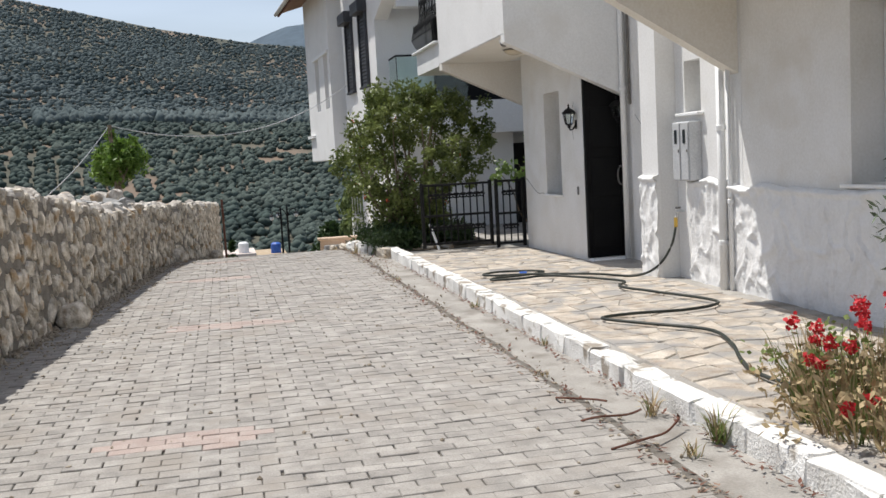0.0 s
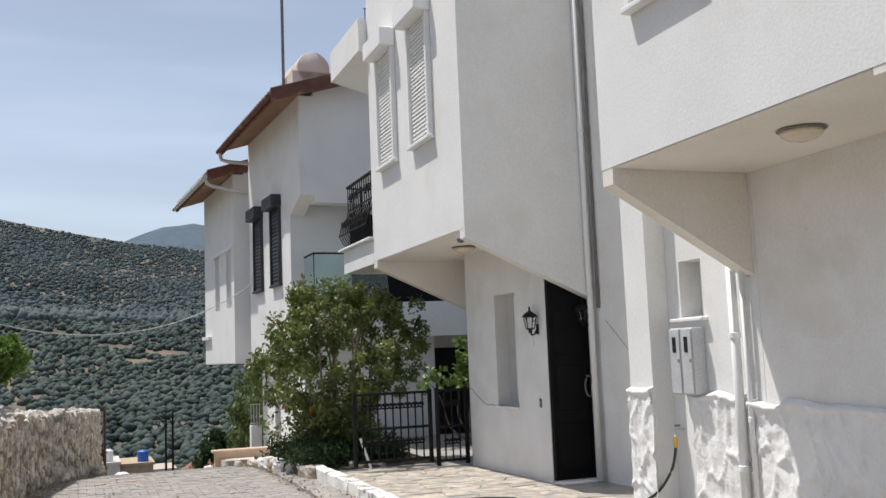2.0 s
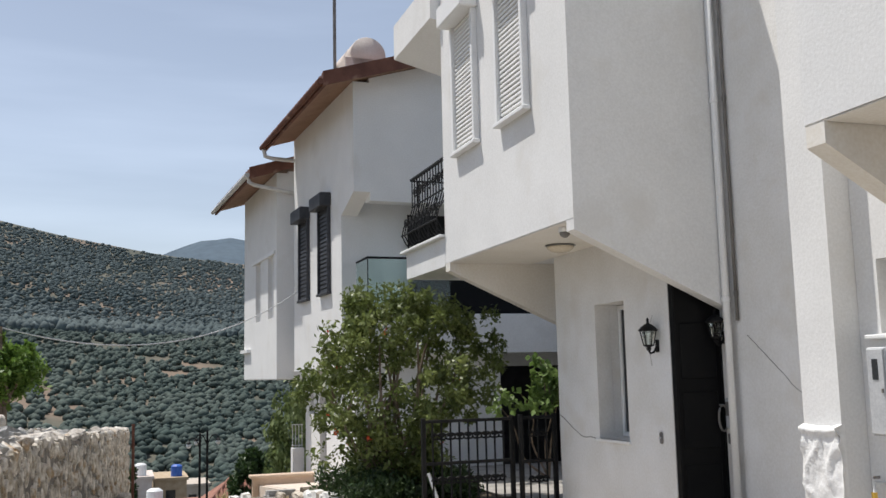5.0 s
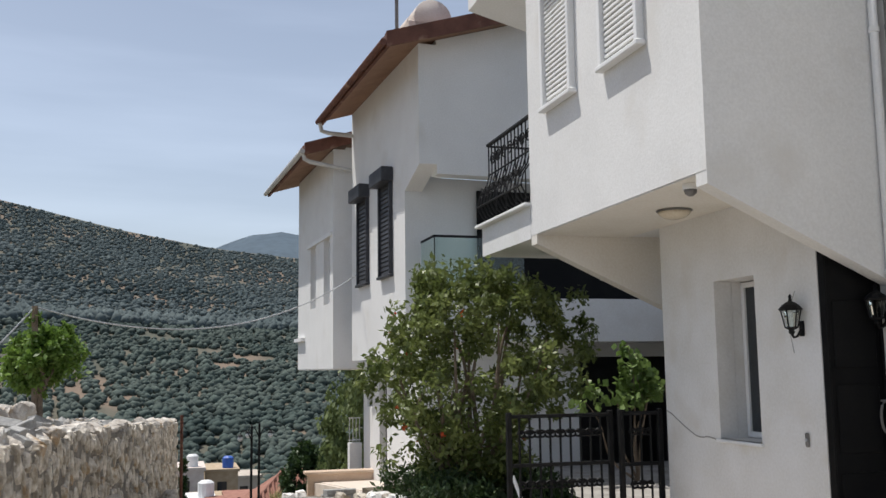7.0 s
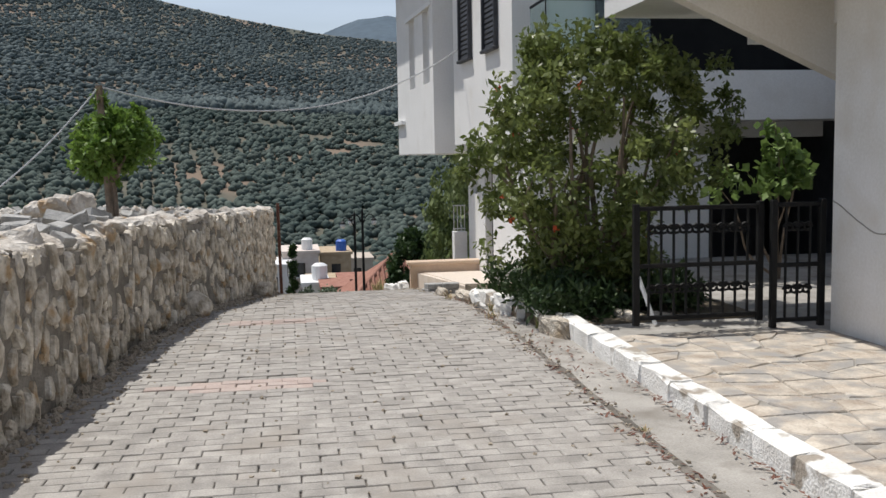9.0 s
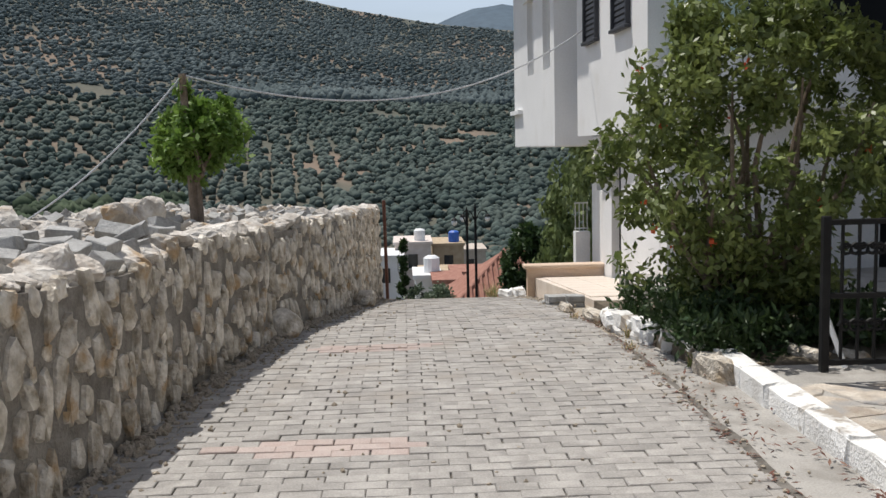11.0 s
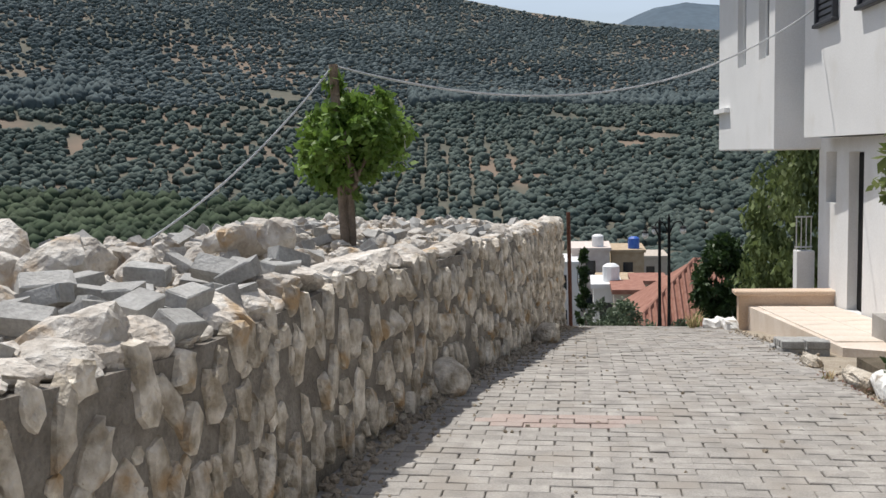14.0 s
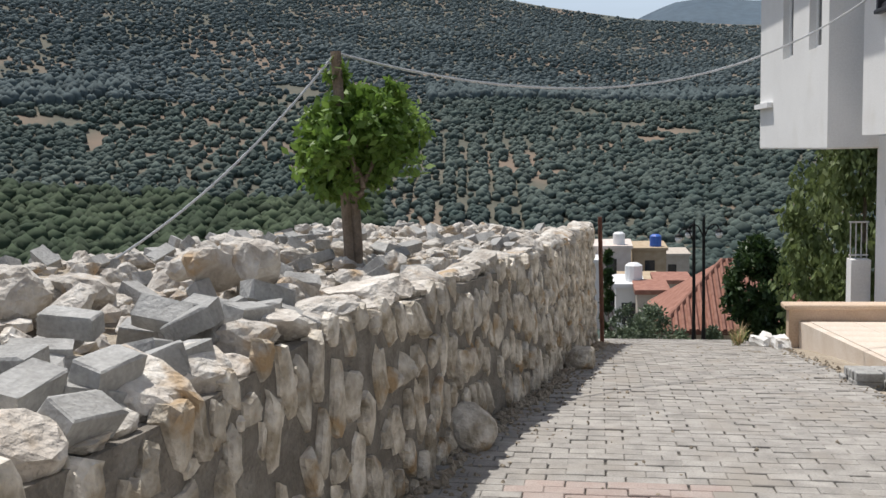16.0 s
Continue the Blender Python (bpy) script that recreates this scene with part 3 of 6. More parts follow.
# ---- relief-coated base: irregular white modelled stone ----
def relief_base(name, x, y0, y1, tops, label):
    """A skirt of modelled plaster with raised rims, proud of the wall at x."""
    n, m = max(2, int((y1 - y0) / 0.02)), 52
    V, F = [], []
    for i in range(n + 1):
        y = y0 + (y1 - y0) * i / n
        zt = tops + 0.03 * abs(math.sin(y * 6.0)) + 0.05 * noise.noise((y * 3.1, 1.7, 0))
        for j in range(m + 1):
            z = -0.1 + (zt + 0.1) * j / m
            wz = z + 0.12 * noise.noise((y * 4, z * 3, 8))
            d = noise.voronoi((y * 4.6 + 0.5 * noise.noise((y * 3, z * 3, 2)), wz * 1.9, x * 3))[0]
            rim = max(0, 1 - abs(d[1] - d[0]) / 0.09)
            bulge = 0.03 + 0.028 * rim + 0.016 * noise.noise((y * 7, z * 6, 3)) + 0.007 * noise.noise((y * 23, z * 19, 5))
            if j == m:
                bulge = 0.0
            elif j >= m - 2:
                bulge += 0.025
            V.append((x - bulge, y, z))
    for i in range(n):
        for j in range(m):
            a = i * (m + 1) + j
            F.append((a, a + 1, a + m + 2, a + m + 1))
    for i in (0, n):
        k = len(V)
        for j in range(m + 1):
            V.append((x + 0.02, V[i * (m + 1) + j][1], V[i * (m + 1) + j][2]))
        for j in range(m):
            F.append((i * (m + 1) + j, i * (m + 1) + j + 1, k + j + 1, k + j))
    return raw(name, V, F, RELIEF, label=label, category="wall base", kind="structure", smooth=True)


relief_base("trim_relief_pilaster", 5.45, 9.322, 9.728, 1.12, "white modelled stone coat on the pilaster foot")
relief_base("trim_relief_meter", 5.665, 8.2, 9.0, 1.08, "white modelled stone coat below the meter box")
relief_base("trim_relief_front", 5.667, -3.0, 8.19, 1.03, "white modelled plaster coat along the wall foot")

# ---- kerb of whitewashed stones ----
rng = np.random.default_rng(5)
kerb_meshes = []
for k in range(6):
    bm = bmesh.new()
    bm_box(bm, -0.085, -0.25, -0.13, 0.085, 0.25, 0.1, 0.016)
    bmesh.ops.subdivide_edges(bm, edges=bm.edges[:], cuts=1)
    for v in bm.verts:
        v.co += Vector(rng.normal(size=3)) * 0.006
    kerb_meshes.append(mesh_of(bm, "kerb_stone", KERB))
kerb = thing("kerb", (KERB_X, 5, 0), "whitewashed stone kerb, chipped and stained", "kerb", kind="structure")
y = -4.0
i = 0
while y < 14.6:
    ob = new("kerb_stone", kerb_meshes[i % 6])
    ob.parent = kerb
    s = rng.uniform(0.85, 1.15)
    ob.matrix_basis = Matrix.Translation((0.0 + rng.normal() * 0.004, y + 0.25 * s - 5, road_z(y) + 0.03 + rng.normal() * 0.003)) @ Euler((0, rng.normal() * 0.02, rng.normal() * 0.008)).to_matrix().to_4x4() @ Matrix.Diagonal((1, s, 1, 1))
    y += 0.5 * s - 0.004
    i += 1

# ---- rough boundary wall ----
STEP = 0.5
V, F = [], []
ys = [-14 + STEP * k for k in range(int(38 / STEP) + 1)]
for y in ys:
    xf, zt, zb = wall_xf(y), wall_top(y), road_z(y) - 0.3
    V += [(xf, y, zb), (xf - 0.05, y, zt - 0.05), (xf - 0.5, y, zt - 0.05), (xf - 0.5, y, zb)]
for i in range(len(ys) - 1):
    a, b = 4 * i, 4 * i + 4
    for k in range(4):
        F.append((a + k, a + (k + 1) % 4, b + (k + 1) % 4, b + k))
F += [(0, 1, 2, 3), tuple(4 * (len(ys) - 1) + k for k in (3, 2, 1, 0))]
stone_wall = raw("wall_stone", V, F, MORTAR, label="rough limestone rubble wall with thick grey mortar", category="wall", kind="structure")
# made ground behind it
V, F = [], []
NX = 16
for y in ys:
    for k in range(NX + 1):
        u = k / NX
        x = wall_xf(y) - 0.35 - 9 * u * u - 0.8 * u
        z = wall_top(y) + (heap_top(y) - wall_top(y)) * min(1, u * 4) - 0.14 + 0.3 * u - 1.6 * max(0, u - 0.5) + 0.1 * noise.noise((x * 1.3, y * 1.3, 0))
        V.append((x, y, z))
for i in range(len(ys) - 1):
    for k in range(NX):
        a = i * (NX + 1) + k
        F.append((a, a + 1, a + NX + 2, a + NX + 1))
raw("ground_terrace", V, F, SOIL, label="rubbly made ground behind the wall", category="ground", kind="structure", smooth=True)

# ---- houses further on ----
def far_house_c():
    wall_x("wall_c_front", PLASTER, 4.4, 4.7, 20.4, 24.1, 1.7, 6.72, label="white plastered upper front with dark shutters")
    bm = bmesh.new()
    bm_prism(bm, [(4.4, 19.6, 4.75), (4.4, 20.398, 4.45), (4.4, 20.398, 6.72), (4.4, 19.6, 6.72)], (0.3, 0, 0))
    solid("wall_c_front_upper", bm, PLASTER, "white plastered corner of the upper floor", "wall", "structure")
    bm = bmesh.new()
    bm_prism(bm, [(4.7, 19.6, 4.6), (8.4, 19.6, 4.6), (8.4, 19.6, 7.92), (4.7, 19.6, 6.8)], (0, 0.3, 0))
    solid("wall_c_side_upper", bm, PLASTER, "white plastered side of the upper floor", "wall", "structure")
    box_solid("wall_c_side_lower", PLASTER, 4.7, 20.4, 1.7, 9.5, 20.7, 4.7, "white plastered recessed wall by the balcony", "wall")
    box_solid("window_balcony_door", BLACK, 5.6, 20.37, 2.65, 9.3, 20.396, 4.5, "dark glazed balcony doors", "window")
    box_solid("wall_c_ground", PLASTER, 4.5, 20.0, -0.9, 7.2, 20.3, 1.93, "white plastered ground floor wall", "wall")
    wall_x("wall_c_street", PLASTER, 4.5, 4.75, 20.32, 24.7, -0.9, 1.69, holes=[(22.5, 23.15, -0.55, 1.5), (23.75, 24.3, 0.8, 1.5)], label="white plastered ground floor front with a door")
    box_solid("slab_c", PLASTER, 4.55, 19.5, 1.93, 9.5, 20.38, 2.62, "white balcony slab of the next house", "wall")
    # shade of carport, room and yard is put into these walls' dark colour
    box_solid("wall_carport_back", SHUT_AND_SHADE, 7.2, 22.5, -0.9, 9.5, 22.7, 1.93, "back of the carport with its shade put into a dark colour", "wall")
    # added slab that keeps sky light out of the carport
    box_solid("ceiling_light_block", PLASTER, 7.2, 20.385, 1.95, 9.5, 22.7, 2.1, "plain carport ceiling added to block the sky", "ceiling")
    box_solid("wall_carport_side", SHUT_AND_SHADE, 7.0, 20.31, -0.9, 7.19, 22.5, 1.93, "side of the carport with its shade put into a dark colour", "wall")
    box_solid("wall_c_room_back", SHUT_AND_SHADE, 5.3, 20.72, -0.9, 5.4, 24.6, 1.69, "dark sheet painted as the unlit room behind the ground floor openings", "wall")
    box_solid("wall_yard_side", SHUT_AND_SHADE, 9.4, 13.9, -0.9, 9.6, 22.5, 3.0, "wall beyond the yard with its shade put into a dark colour", "wall")


far_house_c()


def roof(name, x0, x1, y0, y1, z0, slope, label, gutter_mat):
    """A tiled plane rising away from the lane, with fascia, soffit and tile rows."""
    r = thing(name, (x0, y0, z0), label, "roof")
    t = (x1 - x0)
    bm = bmesh.new()
    bm_prism(bm, [(0, 0, 0.03), (t, 0, 0.03 + t * slope), (t, 0, 0.1 + t * slope), (0, 0, 0.1)], (0, y1 - y0, 0))
    part("roof_deck", bm, EAVE_SOFFIT, r, "tan boarded underside")
    bm = bmesh.new()
    bm_box(bm, -0.05, -0.02, -0.05, 0.0, y1 - y0 + 0.02, 0.16)
    part("fascia", bm, EAVE, r, "brown weathered eave board")
    bm = bmesh.new()
    bm_prism(bm, [(-0.05, -0.05, -0.05), (t, -0.05, -0.05 + t * slope), (t, -0.05, 0.22 + t * slope), (-0.05, -0.05, 0.2)], (0, 0.05, 0))
    part("verge_board", bm, EAVE, r, "brown weathered verge board")
    bm = bmesh.new()
    n = int((y1 - y0) / 0.22)
    for k in range(n):
        yy = (k + 0.5) * (y1 - y0) / n
        pts = [(u * t, yy, 0.13 + u * t * slope) for u in (0, 0.25, 0.5, 0.75, 1)]
        bm_tube(bm, pts, 0.1, 6)
    part("tiles", bm, TILE, r, "terracotta roof tiles")
    bm = bmesh.new()
    bm_tube(bm, [(-0.1, -0.05, 0.02), (-0.1, y1 - y0 + 0.05, 0.02)], 0.055, 8)
    part("gutter", bm, gutter_mat, r, "brown eave gutter" if gutter_mat is EAVE else "pale metal eave gutter")
    return r


box_solid("soffit_c", SOFFIT, 4.43, 20.45, 1.7, 6.0, 24.1, 1.73, "painted underside of the upper floor", "soffit")
roof("roof_c", 3.8, 8.5, 19.2, 24.1, 6.5, 0.31, "terracotta tiled roof with weathered brown eaves", EAVE)
wall_x("wall_d_front", PLASTER, 4.13, 4.4, 24.62, 28.5, 1.55, 6.1, holes=[(24.95, 25.55, 2.9, 4.3), (26.4, 27.0, 2.9, 4.3)], label="white plastered upper front with two narrow windows")
box_solid("wall_d_side", PLASTER, 4.4, 24.62, 1.55, 6.5, 24.9, 6.15, "white plastered side of the overhanging floor", "wall")
box_solid("wall_d_floor", SOFFIT, 4.14, 24.64, 1.53, 6.5, 28.5, 1.548, "painted underside of the overhang", "soffit")
box_solid("wall_d_ground", PLASTER, 7.5, 24.8, -1.6, 9.5, 29.0, 1.53, "white plastered ground floor", "wall")
box_solid("wall_d_inner", PANE, 4.43, 24.92, 2.7, 4.47, 27.3, 4.5, "dark glazing behind the narrow windows", "window")
roof("roof_d", 3.52, 7.5, 24.35, 29.2, 5.92, 0.31, "terracotta tiled roof with weathered brown eaves and a pale gutter", PIPE)


# ---- fittings on the near houses ----
def lantern(at, wall_x0):
    """A black coach lantern on a scroll bracket, fixed to a wall on its +x side."""
    t = thing("wall_lantern", at, "black iron coach lantern with clear glass on a wall", "lantern", "entrance lanterns")
    for k in range(6):
        a = 2 * math.pi * (k + 0.5) / 6
        bm = bmesh.new()
        bm_tube(bm, [(0.055 * math.cos(a), 0.055 * math.sin(a), -0.09), (0.088 * math.cos(a), 0.088 * math.sin(a), 0.07)], 0.007, 5)
        part("cage_bar", bm, IRON, t)
    bm = bmesh.new()
    bm_lathe(bm, [(0.02, -0.15), (0.03, -0.13), (0.022, -0.115), (0.06, -0.095), (0.062, -0.085), (0.0, -0.083)], 12)
    part("base", bm, IRON, t)
    bm = bmesh.new()
    bm_lathe(bm, [(0.0, 0.063), (0.103, 0.065), (0.108, 0.078), (0.075, 0.115), (0.04, 0.14), (0.018, 0.15), (0.012, 0.18), (0.018, 0.19), (0.004, 0.215)], 12)
    part("cap", bm, IRON, t)
    bm = bmesh.new()
    bm_lathe(bm, [(0.05, -0.085), (0.08, 0.062)], 6)
    part("glass", bm, LANTERN_GLASS, t, "clear lantern glass").visible_shadow = False
    bm = bmesh.new()
    dx = (wall_x0 - at[0]) / 0.86
    bm_tube(bm, [(0, 0, -0.15), (0.02, 0, -0.18), (dx * 0.5, 0, -0.17), (dx * 0.8, 0, -0.12), (dx, 0, -0.1)], 0.012, 6)
    part("bracket", bm, IRON, t)
    bm = bmesh.new()
    bm_box(bm, dx - 0.014, -0.035, -0.17, dx, 0.035, -0.03, 0.006)
    part("back_plate", bm, IRON, t)
    t.scale = (0.86, 0.86, 0.86)
    return t


lantern((5.4, 11.78, 1.88), 5.5)
lantern((5.92, 11.44, 1.94), 6.02)


def entrance():
    d = thing("door_1", (5.72, 11.518, 0.06), "black painted metal entrance door in a deep porch", "door", kind="structure")
    bm = bmesh.new()
    bm_box(bm, -0.195, 0.0, 0.0, 0.278, 0.048, 2.7, 0.004)
    part("door_leaf", bm, BLACK, d)
    for z0 in (0.12, 0.78, 1.42):
        bm = bmesh.new()
        bm_box(bm, -0.15, -0.012, z0, 0.235, 0.002, z0 + 0.52, 0.008)
        part("door_panel", bm, BLACK, d)
    for x0, x1 in ((-0.214, -0.196), (0.279, 0.298)):
        bm = bmesh.new()
        bm_box(bm, x0, -0.02, 0.0, x1, 0.049, 2.7, 0.003)
        part("door_frame", bm, BLACK, d)
    bm = bmesh.new()
    bm_tube(bm, [(0.25 + 0.05 * math.cos(a), -0.05, 1.05 + 0.12 * math.sin(a)) for a in np.linspace(0, 2 * math.pi, 17)[:-1]], 0.011, 6, closed=True)
    bm_tube(bm, [(0.25, -0.05, 1.17), (0.25, 0.0, 1.17)], 0.01, 6)
    part("ring_handle", bm, DARK_PIPE, d, "dark metal ring pull handle")
    bm = bmesh.new()
    bm_box(bm, 5.5, 11.36, -0.02, 6.018, 11.565, 0.058, 0.02)
    solid("doorstep", bm, TRIM, "white rounded doorstep slab at the door", "step")
    t = thing("intercom", (6.02, 11.44, 1.15), "grey metal door intercom panel on the wall", "intercom")
    bm = bmesh.new()
    bm_box(bm, -0.025, -0.04, -0.14, 0.0, 0.04, 0.14, 0.012)
    part("panel", bm, STEEL, t)
    bm = bmesh.new()
    bm_box(bm, -0.03, -0.025, -0.02, -0.022, 0.025, 0.11, 0.004)
    part("speaker_grille", bm, DARK_PIPE, t)
    t = thing("keypad", (6.02, 11.44, 0.92), "small dark keypad on the wall", "keypad")
    bm = bmesh.new()
    bm_box(bm, -0.02, -0.025, -0.05, 0.0, 0.025, 0.05, 0.008)
    part("case", bm, DARK_PIPE, t)
    t = thing("bell_button", (5.5, 11.79, 0.93), "small dark bell button on white plaster", "doorbell")
    bm = bmesh.new()
    bm_box(bm, -0.018, -0.024, -0.055, 0.0, 0.024, 0.055, 0.01)
    part("case", bm, DARK_PIPE, t)
    bm = bmesh.new()
    bm_lathe(bm, [(0.012, 0), (0.012, 0.008), (0.0, 0.01)], 10, M=Matrix.Translation((-0.018, 0, 0.0)) @ Euler((0, -math.pi / 2, 0)).to_matrix().to_4x4())
    part("button", bm, STEEL, t)


entrance()


def niche_window(name, x, y0, y1, z0, z1, split, label):
    """A slim white casement set deep in a plaster niche, hinged beside a plain reveal."""
    w = thing(name, (x, (y0 + y1) / 2, z0), label, "window", kind="structure")
    hy = (y1 - y0) / 2
    h = z1 - z0
    bm = bmesh.new()
    for a, b, c, d in ((-hy, -hy + 0.05, 0, h), (hy - 0.05, hy, 0, h), (-hy + 0.05, hy - 0.05, 0, 0.05), (-hy + 0.05, hy - 0.05, h - 0.05, h)):
        bm_box(bm, -0.02, a, c, 0.03, b, d, 0.005)
    part("window_frame", bm, TRIM, w)
    bm = bmesh.new()
    bm_box(bm, 0.002, -hy + 0.04, 0.04, 0.012, hy - 0.04, h - 0.04)
    part("pane", bm, PANE, w)
    return w


niche_window("window_1", 5.79, 12.41, 13.02, 0.87, 2.27, 0, "slim white window set deep in a plaster niche")
niche_window("window_2", 5.98, 5.78, 6.44, 1.1, 2.46, 0, "white window set deep in a plaster recess")
for nm, x, y0, y1, z in (("window_sill_1", 5.46, 12.37, 13.06, 0.83), ("window_sill_2", 5.61, 5.71, 6.52, 1.06), ("window_sill_3", 5.6, 8.72, 9.22, 1.75)):
    box_solid(nm, TRIM, x, y0, z, x + 0.1, y1, z + 0.03, "thin white marble sill", "sill", bevel=0.006)


def meter_box():
    t = thing("meter_box", (5.66, 8.95, 1.09), "pair of grey steel electricity meter cabinets on the wall", "meter box")
    for y0 in (-0.17, 0.01):
        bm = bmesh.new()
        bm_box(bm, -0.13, y0, 0, 0.01, y0 + 0.17, 0.6, 0.008)
        c = part("cabinet", bm, STEEL, t)
        bm = bmesh.new()
        bm_box(bm, -0.142, y0 + 0.01, 0.012, -0.131, y0 + 0.16, 0.588, 0.004)
        part("cabinet_door", bm, STEEL, c)
        bm = bmesh.new()
        bm_box(bm, -0.147, y0 + 0.06, 0.38, -0.1425, y0 + 0.11, 0.52)
        part("meter_window", bm, PANE, c, "dark glazed meter slot")
        bm = bmesh.new()
        bm_box(bm, -0.15, y0 + 0.02, 0.29, -0.1425, y0 + 0.035, 0.32)
        part("latch", bm, DARK_PIPE, c)


meter_box()


def downpipe(name, x, y, z0, z1, r, material, label, clips=()):
    t = thing(name, (x, y, z0), label, "pipe")
    bm = bmesh.new()
    bm_tube(bm, [(0, 0, 0), (0, 0, z1 - z0)], r, 12)
    part("pipe", bm, material, t, "", True)
    for z in clips:
        bm = bmesh.new()
        bm_lathe(bm, [(r * 1.0, z - z0 - 0.025), (r * 1.25, z - z0 - 0.02), (r * 1.25, z - z0 + 0.02), (r * 1.0, z - z0 + 0.025)], 12)
        part("clip", bm, material, t)
    return t


downpipe("downpipe", 5.94, 11.28, 0.05, 7.3, 0.034, TRIM, "white rain downpipe beside the bay", (2.2, 4.1, 6.0))
downpipe("service_pipe", 5.995, 11.2, 2.0, 7.3, 0.016, DARK_PIPE, "thin dark service pipe on the wall", (2.25, 4.1))
downpipe("downpipe", 5.59, 8.26, 0.03, 2.2, 0.04, TRIM, "white rain downpipe at the wall corner", (0.5, 1.6))
downpipe("service_pipe", 5.61, 8.15, 0.03, 2.2, 0.022, TRIM, "thin white pipe at the wall corner", (0.9,))


def soffit_lamp(at, tilt):
    t = thing("soffit_lamp", at, "round cream glass ceiling lamp under the bay", "lamp", "soffit lamps")
    t.rotation_euler = (0, tilt, 0)
    bm = bmesh.new()
    bm_lathe(bm, [(0.0, -0.004), (0.158, -0.004), (0.166, -0.01), (0.152, -0.018), (0.0, -0.018)], 24)
    part("rim", bm, DARK_PIPE, t, "dark bronze rim")
    bm = bmesh.new()
    bm_lathe(bm, [(0.0, 0.13), (0.13, 0.13), (0.15, -0.004), (0.0, -0.004)], 24)
    part("ceiling_base", bm, SOFFIT, t)
    bm = bmesh.new()
    bm_lathe(bm, [(0.148, -0.02), (0.135, -0.045), (0.1, -0.07), (0.05, -0.085), (0.0, -0.088)], 24)
    part("shade", bm, OPAL, t, "cream glass bowl", True)


soffit_lamp((5.07, 12.93, 2.917), 0.0)
soffit_lamp((4.97, 6.6, 2.945), 0.0)
t = thing("dome_camera", (4.57, 11.79, 2.885), "small dark dome camera under the bay corner", "camera")
bm = bmesh.new()
bm_lathe(bm, [(0.0, 0.03), (0.06, 0.03), (0.062, -0.015), (0.0, -0.015)], 16)
part("base", bm, TRIM, t)
bm = bmesh.new()
bm_lathe(bm, [(0.052, -0.015), (0.045, -0.045), (0.02, -0.065), (0.0, -0.068)], 16)
part("dome", bm, DARK_PIPE, t, "", True)


def roller_shutter(x, y0, y1, z0, z1, material, slat_mat, label, box=True, pitch=0.05, proud=0.07):
    t = thing("roller_shutter", (x, (y0 + y1) / 2, z0), label, "shutter")
    hy, h = (y1 - y0) / 2, z1 - z0
    bm = bmesh.new()
    for s in (-1, 1):
        bm_box(bm, -proud, s * hy - 0.03, 0, 0, s * hy + 0.03, h, 0.005)
    part("side_frame", bm, material, t)
    bm = bmesh.new()
    bm_box(bm, -proud - 0.02, -hy - 0.06, -0.05, 0, hy + 0.06, 0.0, 0.01)
    part("sill", bm, material, t)
    if box:
        bm = bmesh.new()
        bm_box(bm, -0.22, -hy - 0.07, h, 0, hy + 0.07, h + 0.26, 0.015)
        part("shutter_box", bm, material, t)
    n = int(h / pitch)
    bm = bmesh.new()
    bm_box(bm, -proud * 0.5, -hy + 0.03, 0.002, -proud * 0.5 + 0.035, hy - 0.03, pitch * 0.82, 0.008)
    me = mesh_of(bm, "slat", slat_mat)
    for k in range(n):
        o = new("slat", me)
        o.parent = t
        o.location = (0, 0, k * h / n)
        o.rotation_euler = (0, 0.12, 0)
    # dark sheet stands in for the shade between slats
    bm = bmesh.new()
    bm_box(bm, -0.012, -hy + 0.02, 0.0, -0.004, hy - 0.02, h)
    part("backing", bm, DARK_PIPE if slat_mat is LOUVRE else SHUT_AND_SHADE, t, "dark backing sheet painted as the shade between the slats")
    return t


roller_shutter(4.43, 13.6, 14.3, 4.2, 5.75, TRIM, LOUVRE, "white louvred roller shutter, closed, with a box above")
roller_shutter(4.43, 12.2, 12.9, 4.2, 5.75, TRIM, LOUVRE, "white louvred roller shutter, closed, with a box above")
roller_shutter(4.376, 6.8, 7.6, 4.1, 5.7, TRIM, LOUVRE, "white louvred roller shutter on the bay, closed")
roller_shutter(4.4, 21.15, 21.85, 3.15, 4.75, SHUT_AND_SHADE, SHUT_AND_SHADE, "dark grey roller shutter with a box above", pitch=0.08)
roller_shutter(4.4, 22.75, 23.45, 3.15, 4.75, SHUT_AND_SHADE, SHUT_AND_SHADE, "dark grey roller shutter with a box above", pitch=0.08)


# ---- balcony beside the bay ----
def bars(parent, name, pts_list, r, material, seg=6):
    """One object for each bar."""
    for pts in pts_list:
        bm = bmesh.new()
        bm_tube(bm, pts, r, seg)
        part(name, bm, material, parent)


def scroll(c, r, turns, plane, n=14, flip=1):
    out = []
    for k in range(n):
        a = turns * 2 * math.pi * k / (n - 1)
        rr = r * (1 - 0.7 * k / (n - 1))
        u, v = rr * math.cos(a) * flip, rr * math.sin(a)
        out.append((c[0] + u, c[1], c[2] + v) if plane == "xz" else (c[0], c[1] + u, c[2] + v))
    return out


